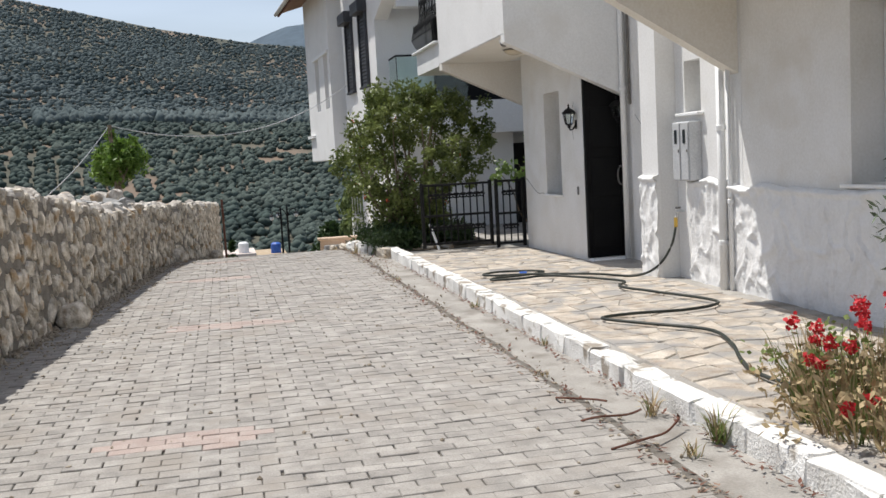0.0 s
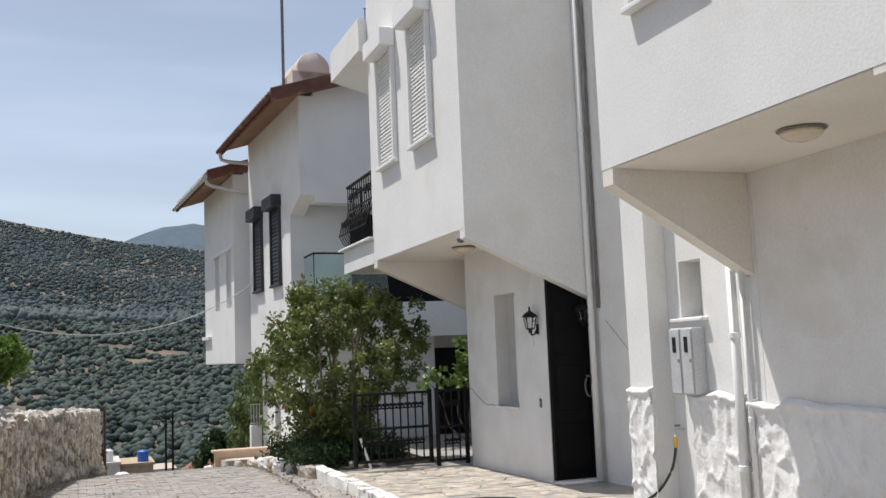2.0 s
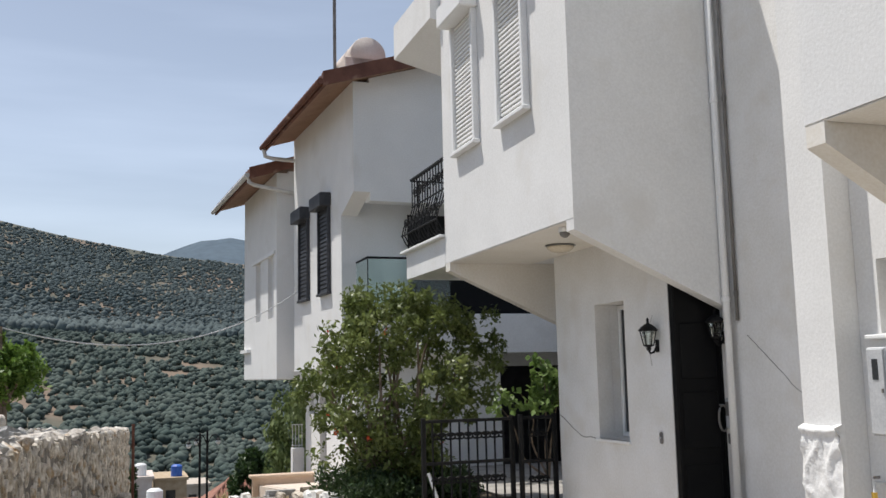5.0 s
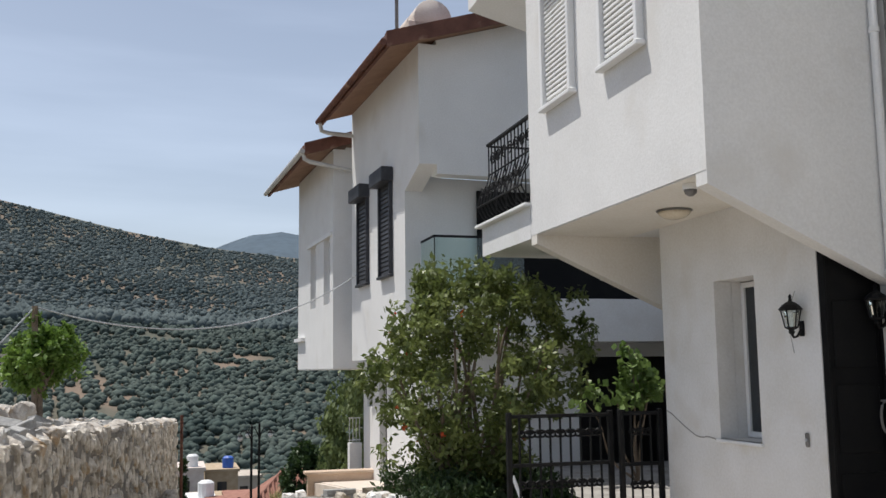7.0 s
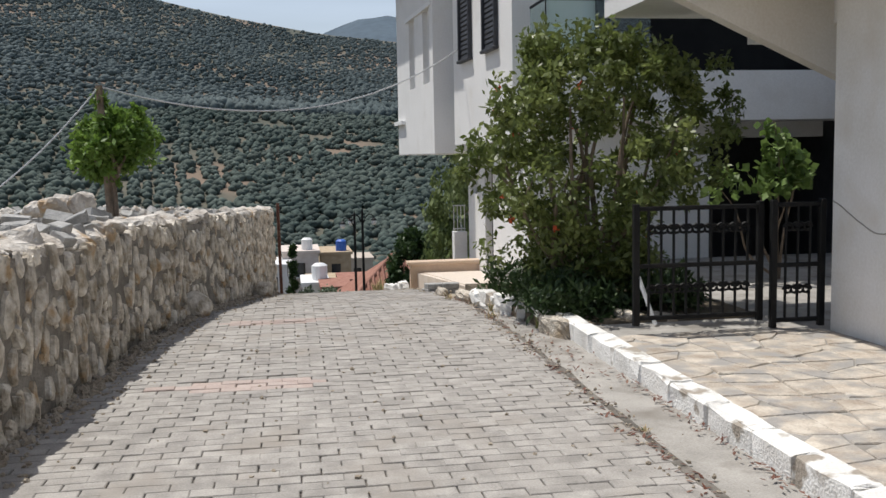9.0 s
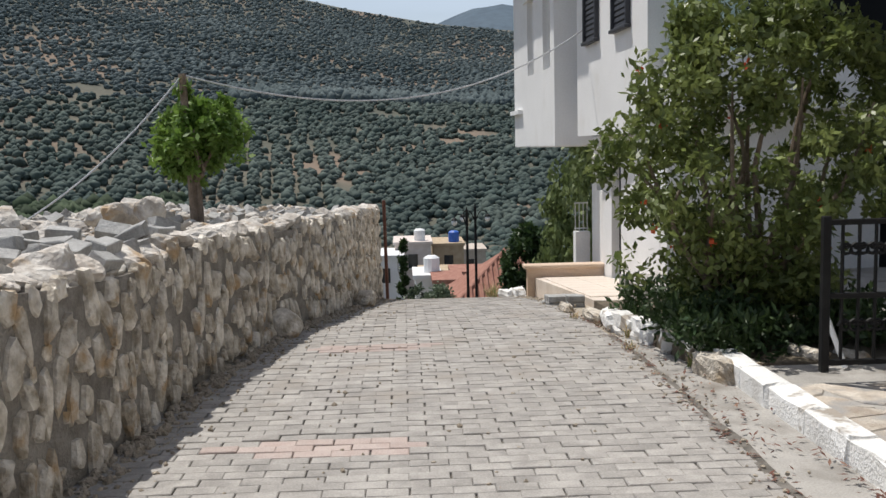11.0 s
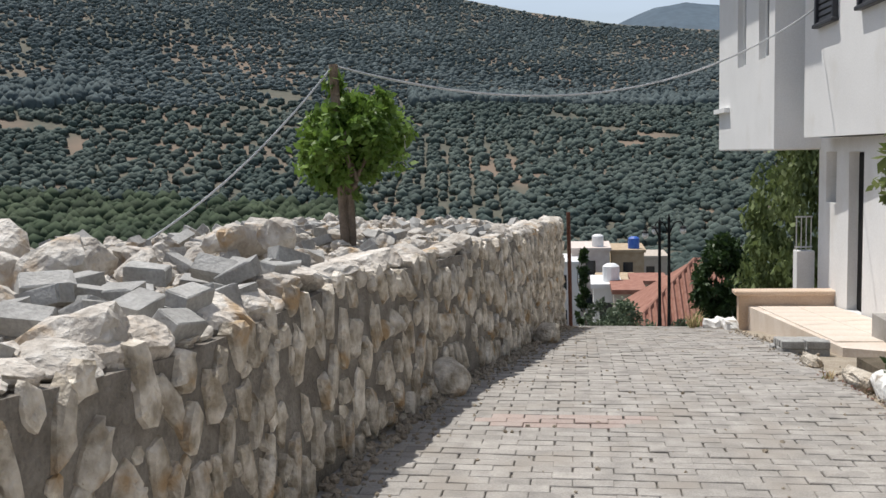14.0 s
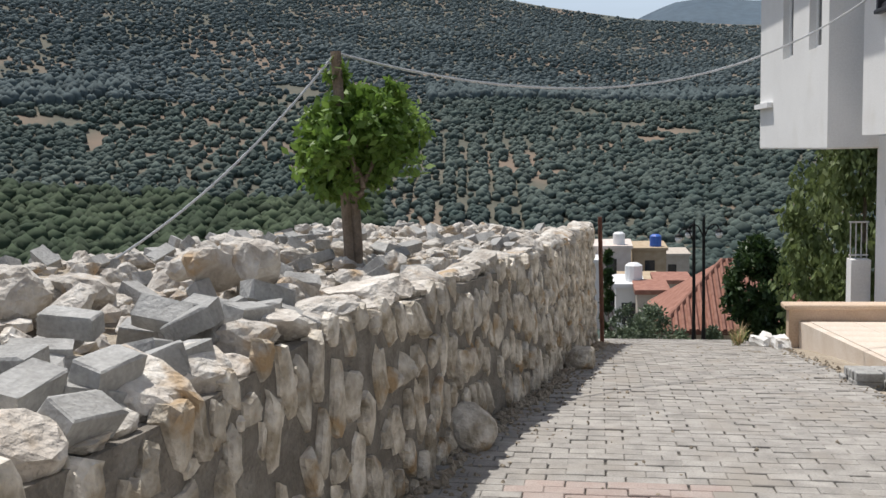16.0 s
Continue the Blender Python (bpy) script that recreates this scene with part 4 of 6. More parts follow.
def balcony():
    box_solid("slab_balcony", PLASTER, 4.43, 14.87, 2.9, 6.0, 16.55, 3.26, "white plastered balcony slab", "balcony")
    box_solid("trim_balcony_cap", TRIM, 4.36, 14.87, 3.262, 5.9, 16.65, 3.3, "thin white stone cap of the balcony", "trim", bevel=0.008)
    t = thing("balcony_railing", (4.5, 15.7, 3.3), "black wrought iron bellied balcony railing with scrolls", "railing")
    prof = [(0, 0.0), (-0.1, 0.08), (-0.16, 0.2), (-0.13, 0.33), (-0.04, 0.46), (0.0, 0.6), (0, 1.0)]
    ys = np.linspace(-0.8, 0.75, 14)
    bars(t, "baluster", [[(u, y, z) for u, z in prof] for y in ys], 0.009, IRON)
    bm = bmesh.new()
    bm_box(bm, -0.025, -0.83, 0.99, 0.025, 0.78, 1.025, 0.006)
    part("handrail", bm, IRON, t)
    bars(t, "rail", [[(0, -0.82, 0.62), (0, 0.77, 0.62)], [(-0.16, -0.82, 0.2), (-0.16, 0.77, 0.2)], [(0, -0.82, 0.04), (0, 0.77, 0.04)]], 0.012, IRON)
    bars(t, "scroll", [scroll((-0.13, y, 0.36), 0.075, 1.6, "yz", flip=s) for y in np.linspace(-0.7, 0.65, 9) for s in (-1, 1)], 0.008, IRON, 5)
    bars(t, "scroll", [scroll((0, y, 0.8), 0.09, 1.6, "yz", flip=s) for y in np.linspace(-0.65, 0.6, 7) for s in (-1, 1)], 0.008, IRON, 5)
    # return along the far end
    bars(t, "baluster", [[(x, 0.78, z0) for z0 in (0, 0.5, 1.0)] for x in np.linspace(0.1, 1.3, 10)], 0.009, IRON)
    bars(t, "rail", [[(0, 0.78, 1.0), (1.4, 0.78, 1.0)], [(0, 0.78, 0.06), (1.4, 0.78, 0.06)]], 0.014, IRON)
    box_solid("wall_b_balcony", PLASTER, 5.9, 14.4, 2.6, 6.2, 16.3, 7.2, "white plastered wall behind the balcony", "wall")
    bm = bmesh.new()
    bm_prism(bm, [(4.3, 14.87, 6.1), (5.6, 14.87, 5.75), (5.6, 14.87, 6.6), (4.3, 14.87, 6.6)], (0, 1.7, 0))
    solid("canopy_balcony", bm, PLASTER, "white plastered canopy above the balcony", "canopy", "structure")
    g = thing("roof_railing", (4.9, 16.5, 6.6), "thin grey metal roof terrace railing", "railing")
    bars(g, "baluster", [[(x, 0, 0), (x, 0, 0.8)] for x in np.linspace(0, 1.0, 9)], 0.01, DARK_PIPE, 5)
    bars(g, "rail", [[(-0.02, 0, 0.8), (1.02, 0, 0.8)]], 0.014, DARK_PIPE)


balcony()


# ---- gate ----
def gate_leaf(x0, x1, y, z0, z1, label, lean=0.0):
    t = thing("metal_gate", ((x0 + x1) / 2, y, z0), label, "gate", "yard gates")
    w, h = (x1 - x0) / 2, z1 - z0
    for s in (-1, 1):
        bm = bmesh.new()
        bm_box(bm, s * w - 0.025, -0.025, 0, s * w + 0.025, 0.025, h + 0.02, 0.004)
        part("stile", bm, IRON, t)
    for z in (0.06, h * 0.5, h - 0.02):
        bm = bmesh.new()
        bm_box(bm, -w + 0.025, -0.018, z - 0.018, w - 0.025, 0.018, z + 0.018, 0.004)
        part("rail", bm, IRON, t)
    n = max(3, int(round(2 * w / 0.125)))
    xs = [-w + 2 * w * (k + 1) / (n + 1) for k in range(n)]
    bars(t, "bar", [[(x, 0, 0.06), (x, 0, h - 0.02)] for x in xs], 0.0115, IRON)
    gap = xs[1] - xs[0]
    for z in (h * 0.3, h * 0.8):
        bars(t, "scroll", [scroll((x + gap / 2 + s * 0.03, 0, z), 0.044, 1.4, "xz", 12, s) for x in xs[:-1] for s in (-1, 1)], 0.012, IRON, 5)
    return t


gate_leaf(3.9, 4.98, 14.22, 0.08, 1.06, "black wrought iron yard gate with scrolls, closed")
gate_leaf(5.05, 5.48, 14.12, 0.03, 1.07, "narrow black wrought iron gate leaf beside the house wall")
t = thing("gate_prop", (4.2, 14.55, 0.02), "pale plastic pipe leaning against the gate", "pipe")
bm = bmesh.new()
bm_tube(bm, [(0, 0, 0), (-0.1, 0.14, 0.4)], 0.02, 8)
part("pipe", bm, TRIM, t)
box_solid("ground_yard", GUTTER, 3.9, 15.22, -0.45, 9.4, 20.0, -0.06, "plain concrete yard behind the gate", "ground")

# ---- hose and tap ----
def smooth_path(pts, n=8):
    """Catmull-Rom through the points."""
    P = [Vector(p) for p in pts]
    out = []
    for i in range(len(P) - 1):
        a, b, c, d = P[max(0, i - 1)], P[i], P[i + 1], P[min(len(P) - 1, i + 2)]
        for k in range(n):
            u = k / n
            out.append(0.5 * ((2 * b) + (c - a) * u + (2 * a - 5 * b + 4 * c - d) * u * u + (3 * b - a - 3 * c + d) * u ** 3))
    return out + [P[-1]]


def hose():
    t = thing("garden_hose", (4.3, 10.2, 0.06), "dark garden hose lying in loose loops on the paving", "hose")
    pts = [(5.57, 9.2, 0.62), (5.52, 9.22, 0.4), (5.42, 9.35, 0.18), (5.25, 9.55, 0.07)]
    flat = [(4.9, 9.85), (4.45, 10.2), (4.2, 10.33), (3.9, 10.45), (3.82, 10.6), (4.05, 10.75), (4.4, 10.62), (4.5, 10.42), (4.2, 10.25), (3.85, 10.2), (3.78, 10.05), (4.05, 9.98), (4.4, 10.05), (4.62, 9.75), (4.9, 9.1), (4.72, 8.75), (4.85, 8.3), (5.08, 7.5), (4.7, 7.25), (4.2, 7.3), (3.89, 7.22), (4.1, 6.85), (4.4, 6.39), (4.3, 5.9), (4.11, 5.46), (4.0, 5.1), (4.02, 4.75), (4.2, 4.4)]
    pts += [(x, y, pave_z(y) + 0.042) for x, y in flat]
    bm = bmesh.new()
    bm_tube(bm, [p - Vector((4.3, 10.2, 0.06)) for p in smooth_path(pts, 7)], 0.0135, 7)
    part("hose", bm, HOSE, t, "", True)
    bm = bmesh.new()
    bm_tube(bm, [(-0.06, 0.33, 0.005), (0.02, 0.3, 0.005)], 0.024, 8)
    part("coupling", bm, BLUE, t, "blue plastic hose coupling")
    t = thing("water_tap", (5.62, 9.2, 0.7), "brass garden tap with a yellow hose fitting", "tap")
    bm = bmesh.new()
    bm_tube(bm, [(0.06, 0, 0.06), (-0.04, 0, 0.06), (-0.05, 0, 0.0)], 0.014, 8)
    part("spout", bm, STEEL, t)
    bm = bmesh.new()
    bm_tube(bm, [(-0.05, 0, 0.0), (-0.05, 0, -0.1)], 0.02, 8)
    part("hose_fitting", bm, BRASS, t)
    bm = bmesh.new()
    bm_box(bm, -0.05, -0.006, 0.09, 0.01, 0.006, 0.11, 0.003)
    part("lever", bm, DARK_PIPE, t)


hose()


# ---- cracks in the old plaster ----
def crack(name, pts, label, r=0.006):
    bm = bmesh.new()
    fine = smooth_path(pts, 6)
    for p in fine:
        p.z += 0.012 * noise.noise(p * 9)
    bm_tube(bm, fine, r, 5)
    solid(name, bm, GUTTER, label, "crack", "structure")


crack("plaster_crack", [(5.499, 14.0, 1.08), (5.499, 13.7, 0.96), (5.499, 13.45, 0.86), (5.499, 13.2, 0.86), (5.499, 13.02, 0.83)], "thin grey crack across the old plaster")
crack("plaster_crack", [(6.019, 11.1, 1.86), (6.019, 10.75, 1.6), (6.019, 10.4, 1.35), (6.019, 9.8, 1.2)], "thin grey crack in the white wall", 0.004)
crack("plaster_crack", [(5.499, 11.85, 2.1), (5.499, 11.95, 1.9), (5.499, 11.9, 1.6)], "fine crack beside the entrance", 0.003)


# ---- plants ----
def branchy(rng, base, tips, r0, bend=0.15):
    """Tapered limbs from the base to each tip."""
    bm = bmesh.new()
    for tx, ty, tz in tips:
        p0, p3 = Vector(base), Vector((tx, ty, tz))
        p1 = p0 + (p3 - p0) * 0.35 + Vector(rng.normal(size=3)) * bend
        p2 = p0 + (p3 - p0) * 0.7 + Vector(rng.normal(size=3)) * bend
        bm_tube(bm, smooth_path([p0, p1, p2, p3], 4), r0, 7, 0.18)
    return bm


def pomegranate():
    rng = np.random.default_rng(21)
    t = thing("pomegranate_tree", (4.0, 15.9, -0.05), "leafy pomegranate tree with orange-red flowers in a bed", "tree")
    stems = []
    for k in range(16):
        a, r = rng.uniform(0, 2 * math.pi), rng.uniform(0.35, 1.05)
        stems.append((r * math.cos(a) * 1.15, r * math.sin(a) * 0.85, rng.uniform(1.1, 2.45)))
    bm = branchy(rng, (0, 0, 0), stems, 0.045, 0.1)
    part("trunk", bm, BARK, t, "grey-brown stems")
    cl = []
    for k in range(225):
        a = rng.uniform(0, 2 * math.pi)
        z = rng.uniform(0.3, 2.7)
        prof = lerp_table([(0.3, 0.62), (0.8, 0.92), (1.4, 1.22), (2.0, 1.2), (2.45, 0.85), (2.75, 0.45)], z)
        prof *= 0.86 + 0.62 * noise.noise((math.cos(a) * 1.9, math.sin(a) * 1.9, z * 1.9))
        r = prof * rng.uniform(0.15, 1.0) ** 0.5
        cl.append((r * math.cos(a) * 1.08, r * math.sin(a) * 0.85, z, rng.uniform(0.09, 0.23)))
    for k in range(26):
        a = rng.uniform(0, 2 * math.pi)
        z = rng.uniform(0.9, 2.75)
        q = lerp_table([(0.8, 1.15), (1.4, 1.3), (2.0, 1.15), (2.75, 0.5)], z)
        cl.append((q * math.cos(a), q * 0.85 * math.sin(a), z * 0.98, 0.1))
    for k in range(22):
        cl.append((rng.uniform(0.9, 1.5), rng.uniform(-0.5, 0.6), rng.uniform(1.6, 2.6), rng.uniform(0.08, 0.17)))
    V, F = leaf_cloud(rng, cl, 0.038, 88, 2.1, 0.3)
    raw("crown", V, F, LEAF_POM, t)
    for k in range(14):
        a, z = rng.uniform(0, 2 * math.pi), rng.uniform(0.6, 2.2)
        r = 0.8 * lerp_table([(0.3, 0.6), (1.4, 1.2), (2.2, 1.05)], z)
        v, f = leaf_cloud(rng, [(r * math.cos(a), r * math.sin(a) * 0.85, z, 0.03)], 0.035, 7, 1.2)
        raw("flower", v, f, PETAL_ORANGE, t, "orange-red flower")
    u = thing("bed_shrub", (4.0, 15.6, 0.0), "low dense green ground cover under the tree", "shrub")
    cl = [(rng.uniform(-0.75, 0.95), rng.uniform(-0.75, 1.5), rng.uniform(0.0, 0.3), 0.15) for _ in range(120)]
    V, F = leaf_cloud(rng, cl, 0.03, 85, 2.8, -0.8)
    raw("foliage", V, F, LEAF_DARK, u)


pomegranate()
bm = bmesh.new()
bm_prism(bm, [(3.35, 14.75, -0.12), (5.3, 14.75, -0.12), (5.3, 17.6, -0.12), (3.1, 17.6, -0.12)], (0, 0, 0.14))
solid("ground_bed", bm, BED_SOIL, "dark soil of the planting bed", "soil", "structure")


def low_vine():
    rng = np.random.default_rng(8)
    t = thing("grape_vine", (6.75, 17.4, -0.06), "light green grape vine climbing behind the gate", "vine")
    tips = [(-0.7, 0.1, 1.25), (-0.3, 0, 1.35), (0.05, 0.0, 1.9), (0.2, 0.05, 1.45), (0.35, 0.1, 1.6)]
    part("stem", branchy(rng, (0.2, 0.1, 0), tips, 0.02, 0.08), BARK, t)
    cl = [(-0.75 + 0.14 * k, rng.normal() * 0.1, 1.2 + rng.normal() * 0.06, 0.12) for k in range(9)]
    cl += [(0.02 + rng.normal() * 0.06, rng.normal() * 0.06, z, 0.1) for z in (1.3, 1.42, 1.55, 1.7, 1.82)]
    cl += [(rng.uniform(0.1, 0.6), rng.normal() * 0.1, rng.uniform(1.1, 1.6), 0.14) for _ in range(9)]
    V, F = leaf_cloud(rng, cl, 0.09, 26, 1.1, 0.4)
    raw("leaves", V, F, LEAF_VINE, t)


low_vine()


def geranium():
    rng = np.random.default_rng(31)
    t = thing("geranium", (4.12, 3.95, 0.03), "scraggy geranium with scarlet flowers and dry stems", "flower")
    V, F, G, GF = [], [], [], []
    for k in range(1100):
        a, r = rng.uniform(0, 2 * math.pi), 0.46 * rng.uniform(0, 1) ** 0.5
        p = np.array((r * math.cos(a), 1.35 * r * math.sin(a), 0.0))
        h = rng.uniform(0.15, 0.48)
        tip = p * rng.uniform(1.0, 1.45) + np.array((rng.normal() * 0.06, rng.normal() * 0.06, h))
        d = tip - p
        s = np.cross(d, rng.normal(size=3))
        s = s / (np.linalg.norm(s) + 1e-9) * 0.005
        mid = (p + tip) / 2 + rng.normal(size=3) * 0.02
        W, WF_ = (V, F) if rng.uniform() < 0.62 else (G, GF)
        b = len(W)
        W += [p - s, p + s, mid + s, mid - s, tip]
        WF_ += [(b, b + 1, b + 2, b + 3), (b + 3, b + 2, b + 4)]
    raw("dry_stem", V, F, DRY, t, "dry tan stems")
    v, f = leaf_cloud(rng, [(rng.normal() * 0.25, rng.normal() * 0.32, rng.uniform(0.1, 0.38), 0.1) for _ in range(45)], 0.03, 14, 1.3)
    GF += [tuple(i + len(G) for i in q) for q in f]
    G += v
    raw("leaves", G, GF, GREEN_STEM, t)
    v, f = leaf_cloud(rng, [(rng.normal() * 0.24, rng.normal() * 0.34, rng.uniform(0.04, 0.3), 0.12) for _ in range(90)], 0.022, 30, 2.4)
    raw("dry_leaves", v, f, DRY, t, "withered tan leaves")
    heads = [(-0.45, 0.1, 0.36), (-0.38, 0.35, 0.5), (-0.3, 0.0, 0.42), (-0.1, 0.2, 0.56), (0.02, 0.1, 0.6), (0.1, -0.1, 0.54), (-0.2, 0.4, 0.44), (0.25, 0.15, 0.6), (-0.5, -0.25, 0.2), (-0.42, -0.3, 0.24), (0.05, 0.38, 0.5), (0.32, -0.05, 0.5), (-0.05, 0.0, 0.5), (-0.32, 0.2, 0.3), (0.2, 0.35, 0.58), (-0.15, 0.1, 0.5), (-0.4, 0.02, 0.45), (-0.02, 0.3, 0.58), (0.14, 0.2, 0.62), (-0.28, 0.3, 0.4), (-0.1, -0.2, 0.45), (0.3, 0.3, 0.62)]
    for hx, hy, hz in heads:
        v, f = leaf_cloud(rng, [(hx, hy, hz, 0.036)], 0.022, 60, 1.0)
        raw("flower_head", v, f, PETAL, t, "scarlet flower head")


geranium()


def olive_twigs():
    rng = np.random.default_rng(9)
    t = thing("olive_shrub", (4.75, 4.3, 0.02), "young olive shrub with narrow grey-green leaves", "shrub")
    tips = [(-0.35, 0.1, 1.0), (-0.3, -0.1, 0.75), (-0.1, 0, 1.45), (-0.28, 0.1, 1.25), (0.2, 0, 1.3), (0.1, 0.1, 0.9)]
    part("stem", branchy(rng, (0, 0, 0), tips, 0.02, 0.06), BARK, t)
    cl = [(x * u, y * u, z * u, 0.11) for x, y, z in tips for u in (0.6, 0.75, 0.9, 1.02)]
    V, F = leaf_cloud(rng, cl, 0.018, 26, 3.6)
    raw("leaves", V, F, LEAF_OLIVE, t)


olive_twigs()


def round_tree():
    rng = np.random.default_rng(14)
    t = thing("small_tree", (-0.88, 18.2, 0.74), "young bright green round-crowned tree on the rubble", "tree")
    bm = branchy(rng, (0, 0, 0.55), [(0.2 * math.cos(a), 0.2 * math.sin(a), 1.0 + 0.1 * math.sin(3 * a)) for a in np.linspace(0, 6.0, 7)], 0.03, 0.04)
    bm_tube(bm, [(0, 0, -0.15), (0.02, 0, 0.2), (0.01, 0, 0.62)], 0.055, 9, 0.8)
    part("trunk", bm, BARK, t)
    cl = []
    for k in range(120):
        d = rng.normal(size=3)
        d /= np.linalg.norm(d)
        r = rng.uniform(0.15, 1.0) ** 0.45
        q = np.array((0.02, 0.1, 0.97)) + d * r * np.array((0.52, 0.44, 0.5)) * (0.85 + 0.5 * noise.noise((d[0] * 2.2, d[1] * 2.2, d[2] * 2.2)))
        cl.append((*q, rng.uniform(0.07, 0.13)))
    V, F = leaf_cloud(rng, cl, 0.042, 60, 1.9, 0.5)
    raw("crown", V, F, LEAF_TREE, t)
    p = thing("utility_pole", (-0.95, 18.15, 0.7), "weathered wooden utility pole beside the tree", "pole")
    bm = bmesh.new()
    bm_tube(bm, [(0.06, 0, -0.1), (0, 0, 1.66)], 0.038, 10)
    part("pole", bm, BARK, p)
    c = thing("overhead_cable", (-0.95, 18.15, 2.35), "pale grey overhead cable sagging from the pole", "cable")
    top = Vector((-0.95, 18.15, 2.35))
    end = Vector((4.19, 23.6, 3.4))
    pts = []
    for k in range(25):
        u = k / 24
        q = top.lerp(end, u)
        q.z -= 4 * 0.62 * u * (1 - u)
        pts.append(q - top)
    bm = bmesh.new()
    bm_tube(bm, pts, 0.011, 6)
    part("street_span", bm, CABLE, c)
    end = Vector((-2.25, 17.1, 0.95))
    pts = [top.lerp(end, u) - top - Vector((0, 0, 0.5 * u * (1 - u))) for u in np.linspace(0, 1, 14)]
    bm = bmesh.new()
    bm_tube(bm, pts, 0.009, 6)
    part("stay_wire", bm, CABLE, c)


round_tree()


# ---- terrace, coping and clutter by the further houses ----
bm = bmesh.new()
bm_prism(bm, [(3.36, 23.75, -0.6), (3.42, 19.2, -0.24), (4.48, 18.3, -0.16), (4.48, 23.75, -0.6)], (0, 0, -0.6))
solid("floor_terrace", bm, CREAM, "cream travertine terrace slab", "terrace", "structure")
bm = bmesh.new()
bm_box(bm, 3.24, 23.76, -1.4, 9.0, 23.93, -0.45)
solid("wall_terrace", bm, PEACH, "low peach rendered terrace wall", "wall", "structure")
bm = bmesh.new()
bm_box(bm, 3.18, 23.7, -0.447, 9.05, 23.99, -0.385, 0.012)
solid("trim_coping", bm, PEACH, "pale peach stone coping", "coping", "structure")
# floor slabs of the terrace
rng = np.random.default_rng(3)
bmx = bmesh.new()
bm_box(bmx, 0.005, 0.005, 0, 0.495, 0.495, 0.012, 0.004)
tile_me = mesh_of(bmx, "tile", CREAM)
terr = bpy.data.objects["floor_terrace"]
for i in range(2):
    for j in range(8):
        y = 19.6 + 0.5 * j
        o = new("tile", tile_me)
        o.parent = terr
        z = -0.6 + (23.75 - y) * 0.079
        o.matrix_basis = Matrix.Translation((3.46 + 0.5 * i, y, z + 0.002)) @ Euler((-0.079, 0, 0)).to_matrix().to_4x4()


def paver_stack():
    r = np.random.default_rng(4)
    n = 0
    for layer in range(2):
        for k in range(5 if layer == 0 else 4):
            bm = bmesh.new()
            bm_box(bm, -0.1, -0.05, 0, 0.1, 0.05, 0.07, 0.006)
            y = 19.3 + 0.11 * k + r.normal() * 0.01
            for x in (3.0, 3.22):
                o = new("loose_paver", mesh_of(bm, "loose_paver", BLOCKG) if x == 3.0 else o.data)
                tagged(o, "loose grey concrete paver in a low stack", "paver", "stacked pavers")
                o.matrix_basis = pose(x + r.normal() * 0.01, y, road_z(y) - 0.03 + 0.072 * layer, 0, 0, r.normal() * 4)


paver_stack()


def street_lamp(x, y, z0, h, arms, label):
    t = thing("street_lamp", (x, y, z0), label, "street lamp", "street lamps")
    bm = bmesh.new()
    bm_lathe(bm, [(0.09, 0), (0.09, 0.12), (0.05, 0.2), (0.032, 0.6), (0.028, h), (0.0, h + 0.1)], 10)
    part("post", bm, IRON, t)
    for s in arms:
        bm = bmesh.new()
        bm_tube(bm, smooth_path([(0, 0, h - 0.35), (s * 0.1, 0, h - 0.12), (s * 0.22, 0, h - 0.08), (s * 0.28, 0, h - 0.16)], 5), 0.014, 6)
        part("arm", bm, IRON, t)
        bm = bmesh.new()
        bm_lathe(bm, [(0.02, 0.06), (0.06, 0.03), (0.075, 0.0), (0.0, 0.0)], 12, (s * 0.28, 0, h - 0.22))
        part("shade", bm, IRON, t)
        bm = bmesh.new()
        bm_lathe(bm, [(0.0, 0.0), (0.06, -0.01), (0.065, -0.06), (0.035, -0.11), (0.0, -0.12)], 12, (s * 0.28, 0, h - 0.22))
        part("globe", bm, TRIM, t, "white lamp globe", True)
    return t


street_lamp(2.64, 29.6, -2.3, 2.45, (-1,), "black cast iron street lamp with a white globe")
street_lamp(2.86, 30.0, -2.4, 2.6, (-1, 1), "taller black cast iron street lamp with white globes")
t = thing("fence_post", (0.93, 24.06, -1.0), "rusty dark iron post at the end of the wall", "post")
bm = bmesh.new()
bm_tube(bm, [(0, 0, -0.1), (-0.02, 0, 1.72)], 0.028, 8)
part("post", bm, EAVE, t)


# ---- balustrade, door and window parts of the further houses ----
box_solid("pedestal", PLASTER, 4.24, 24.85, -0.9, 4.49, 25.1, 0.04, "white plastered pedestal of the terrace", "pedestal")
t = thing("terrace_railing", (4.36, 25.0, 0.04), "pale metal terrace railing on a white pedestal", "railing")
bars(t, "baluster", [[(x, 0, 0), (x, 0, 0.5)] for x in (-0.1, -0.03, 0.04, 0.11)], 0.009, PIPE, 5)
bars(t, "rail", [[(-0.12, 0, 0.5), (0.13, 0, 0.5)], [(-0.12, 0, 0.05), (0.13, 0, 0.05)]], 0.014, PIPE)
t = thing("door_2", (4.62, 22.83, -0.55), "dark ground floor door in a white wall", "door", kind="structure")
bm = bmesh.new()
bm_box(bm, 0, -0.32, 0, 0.05, 0.32, 2.04, 0.01)
part("door_leaf", bm, BLACK, t)
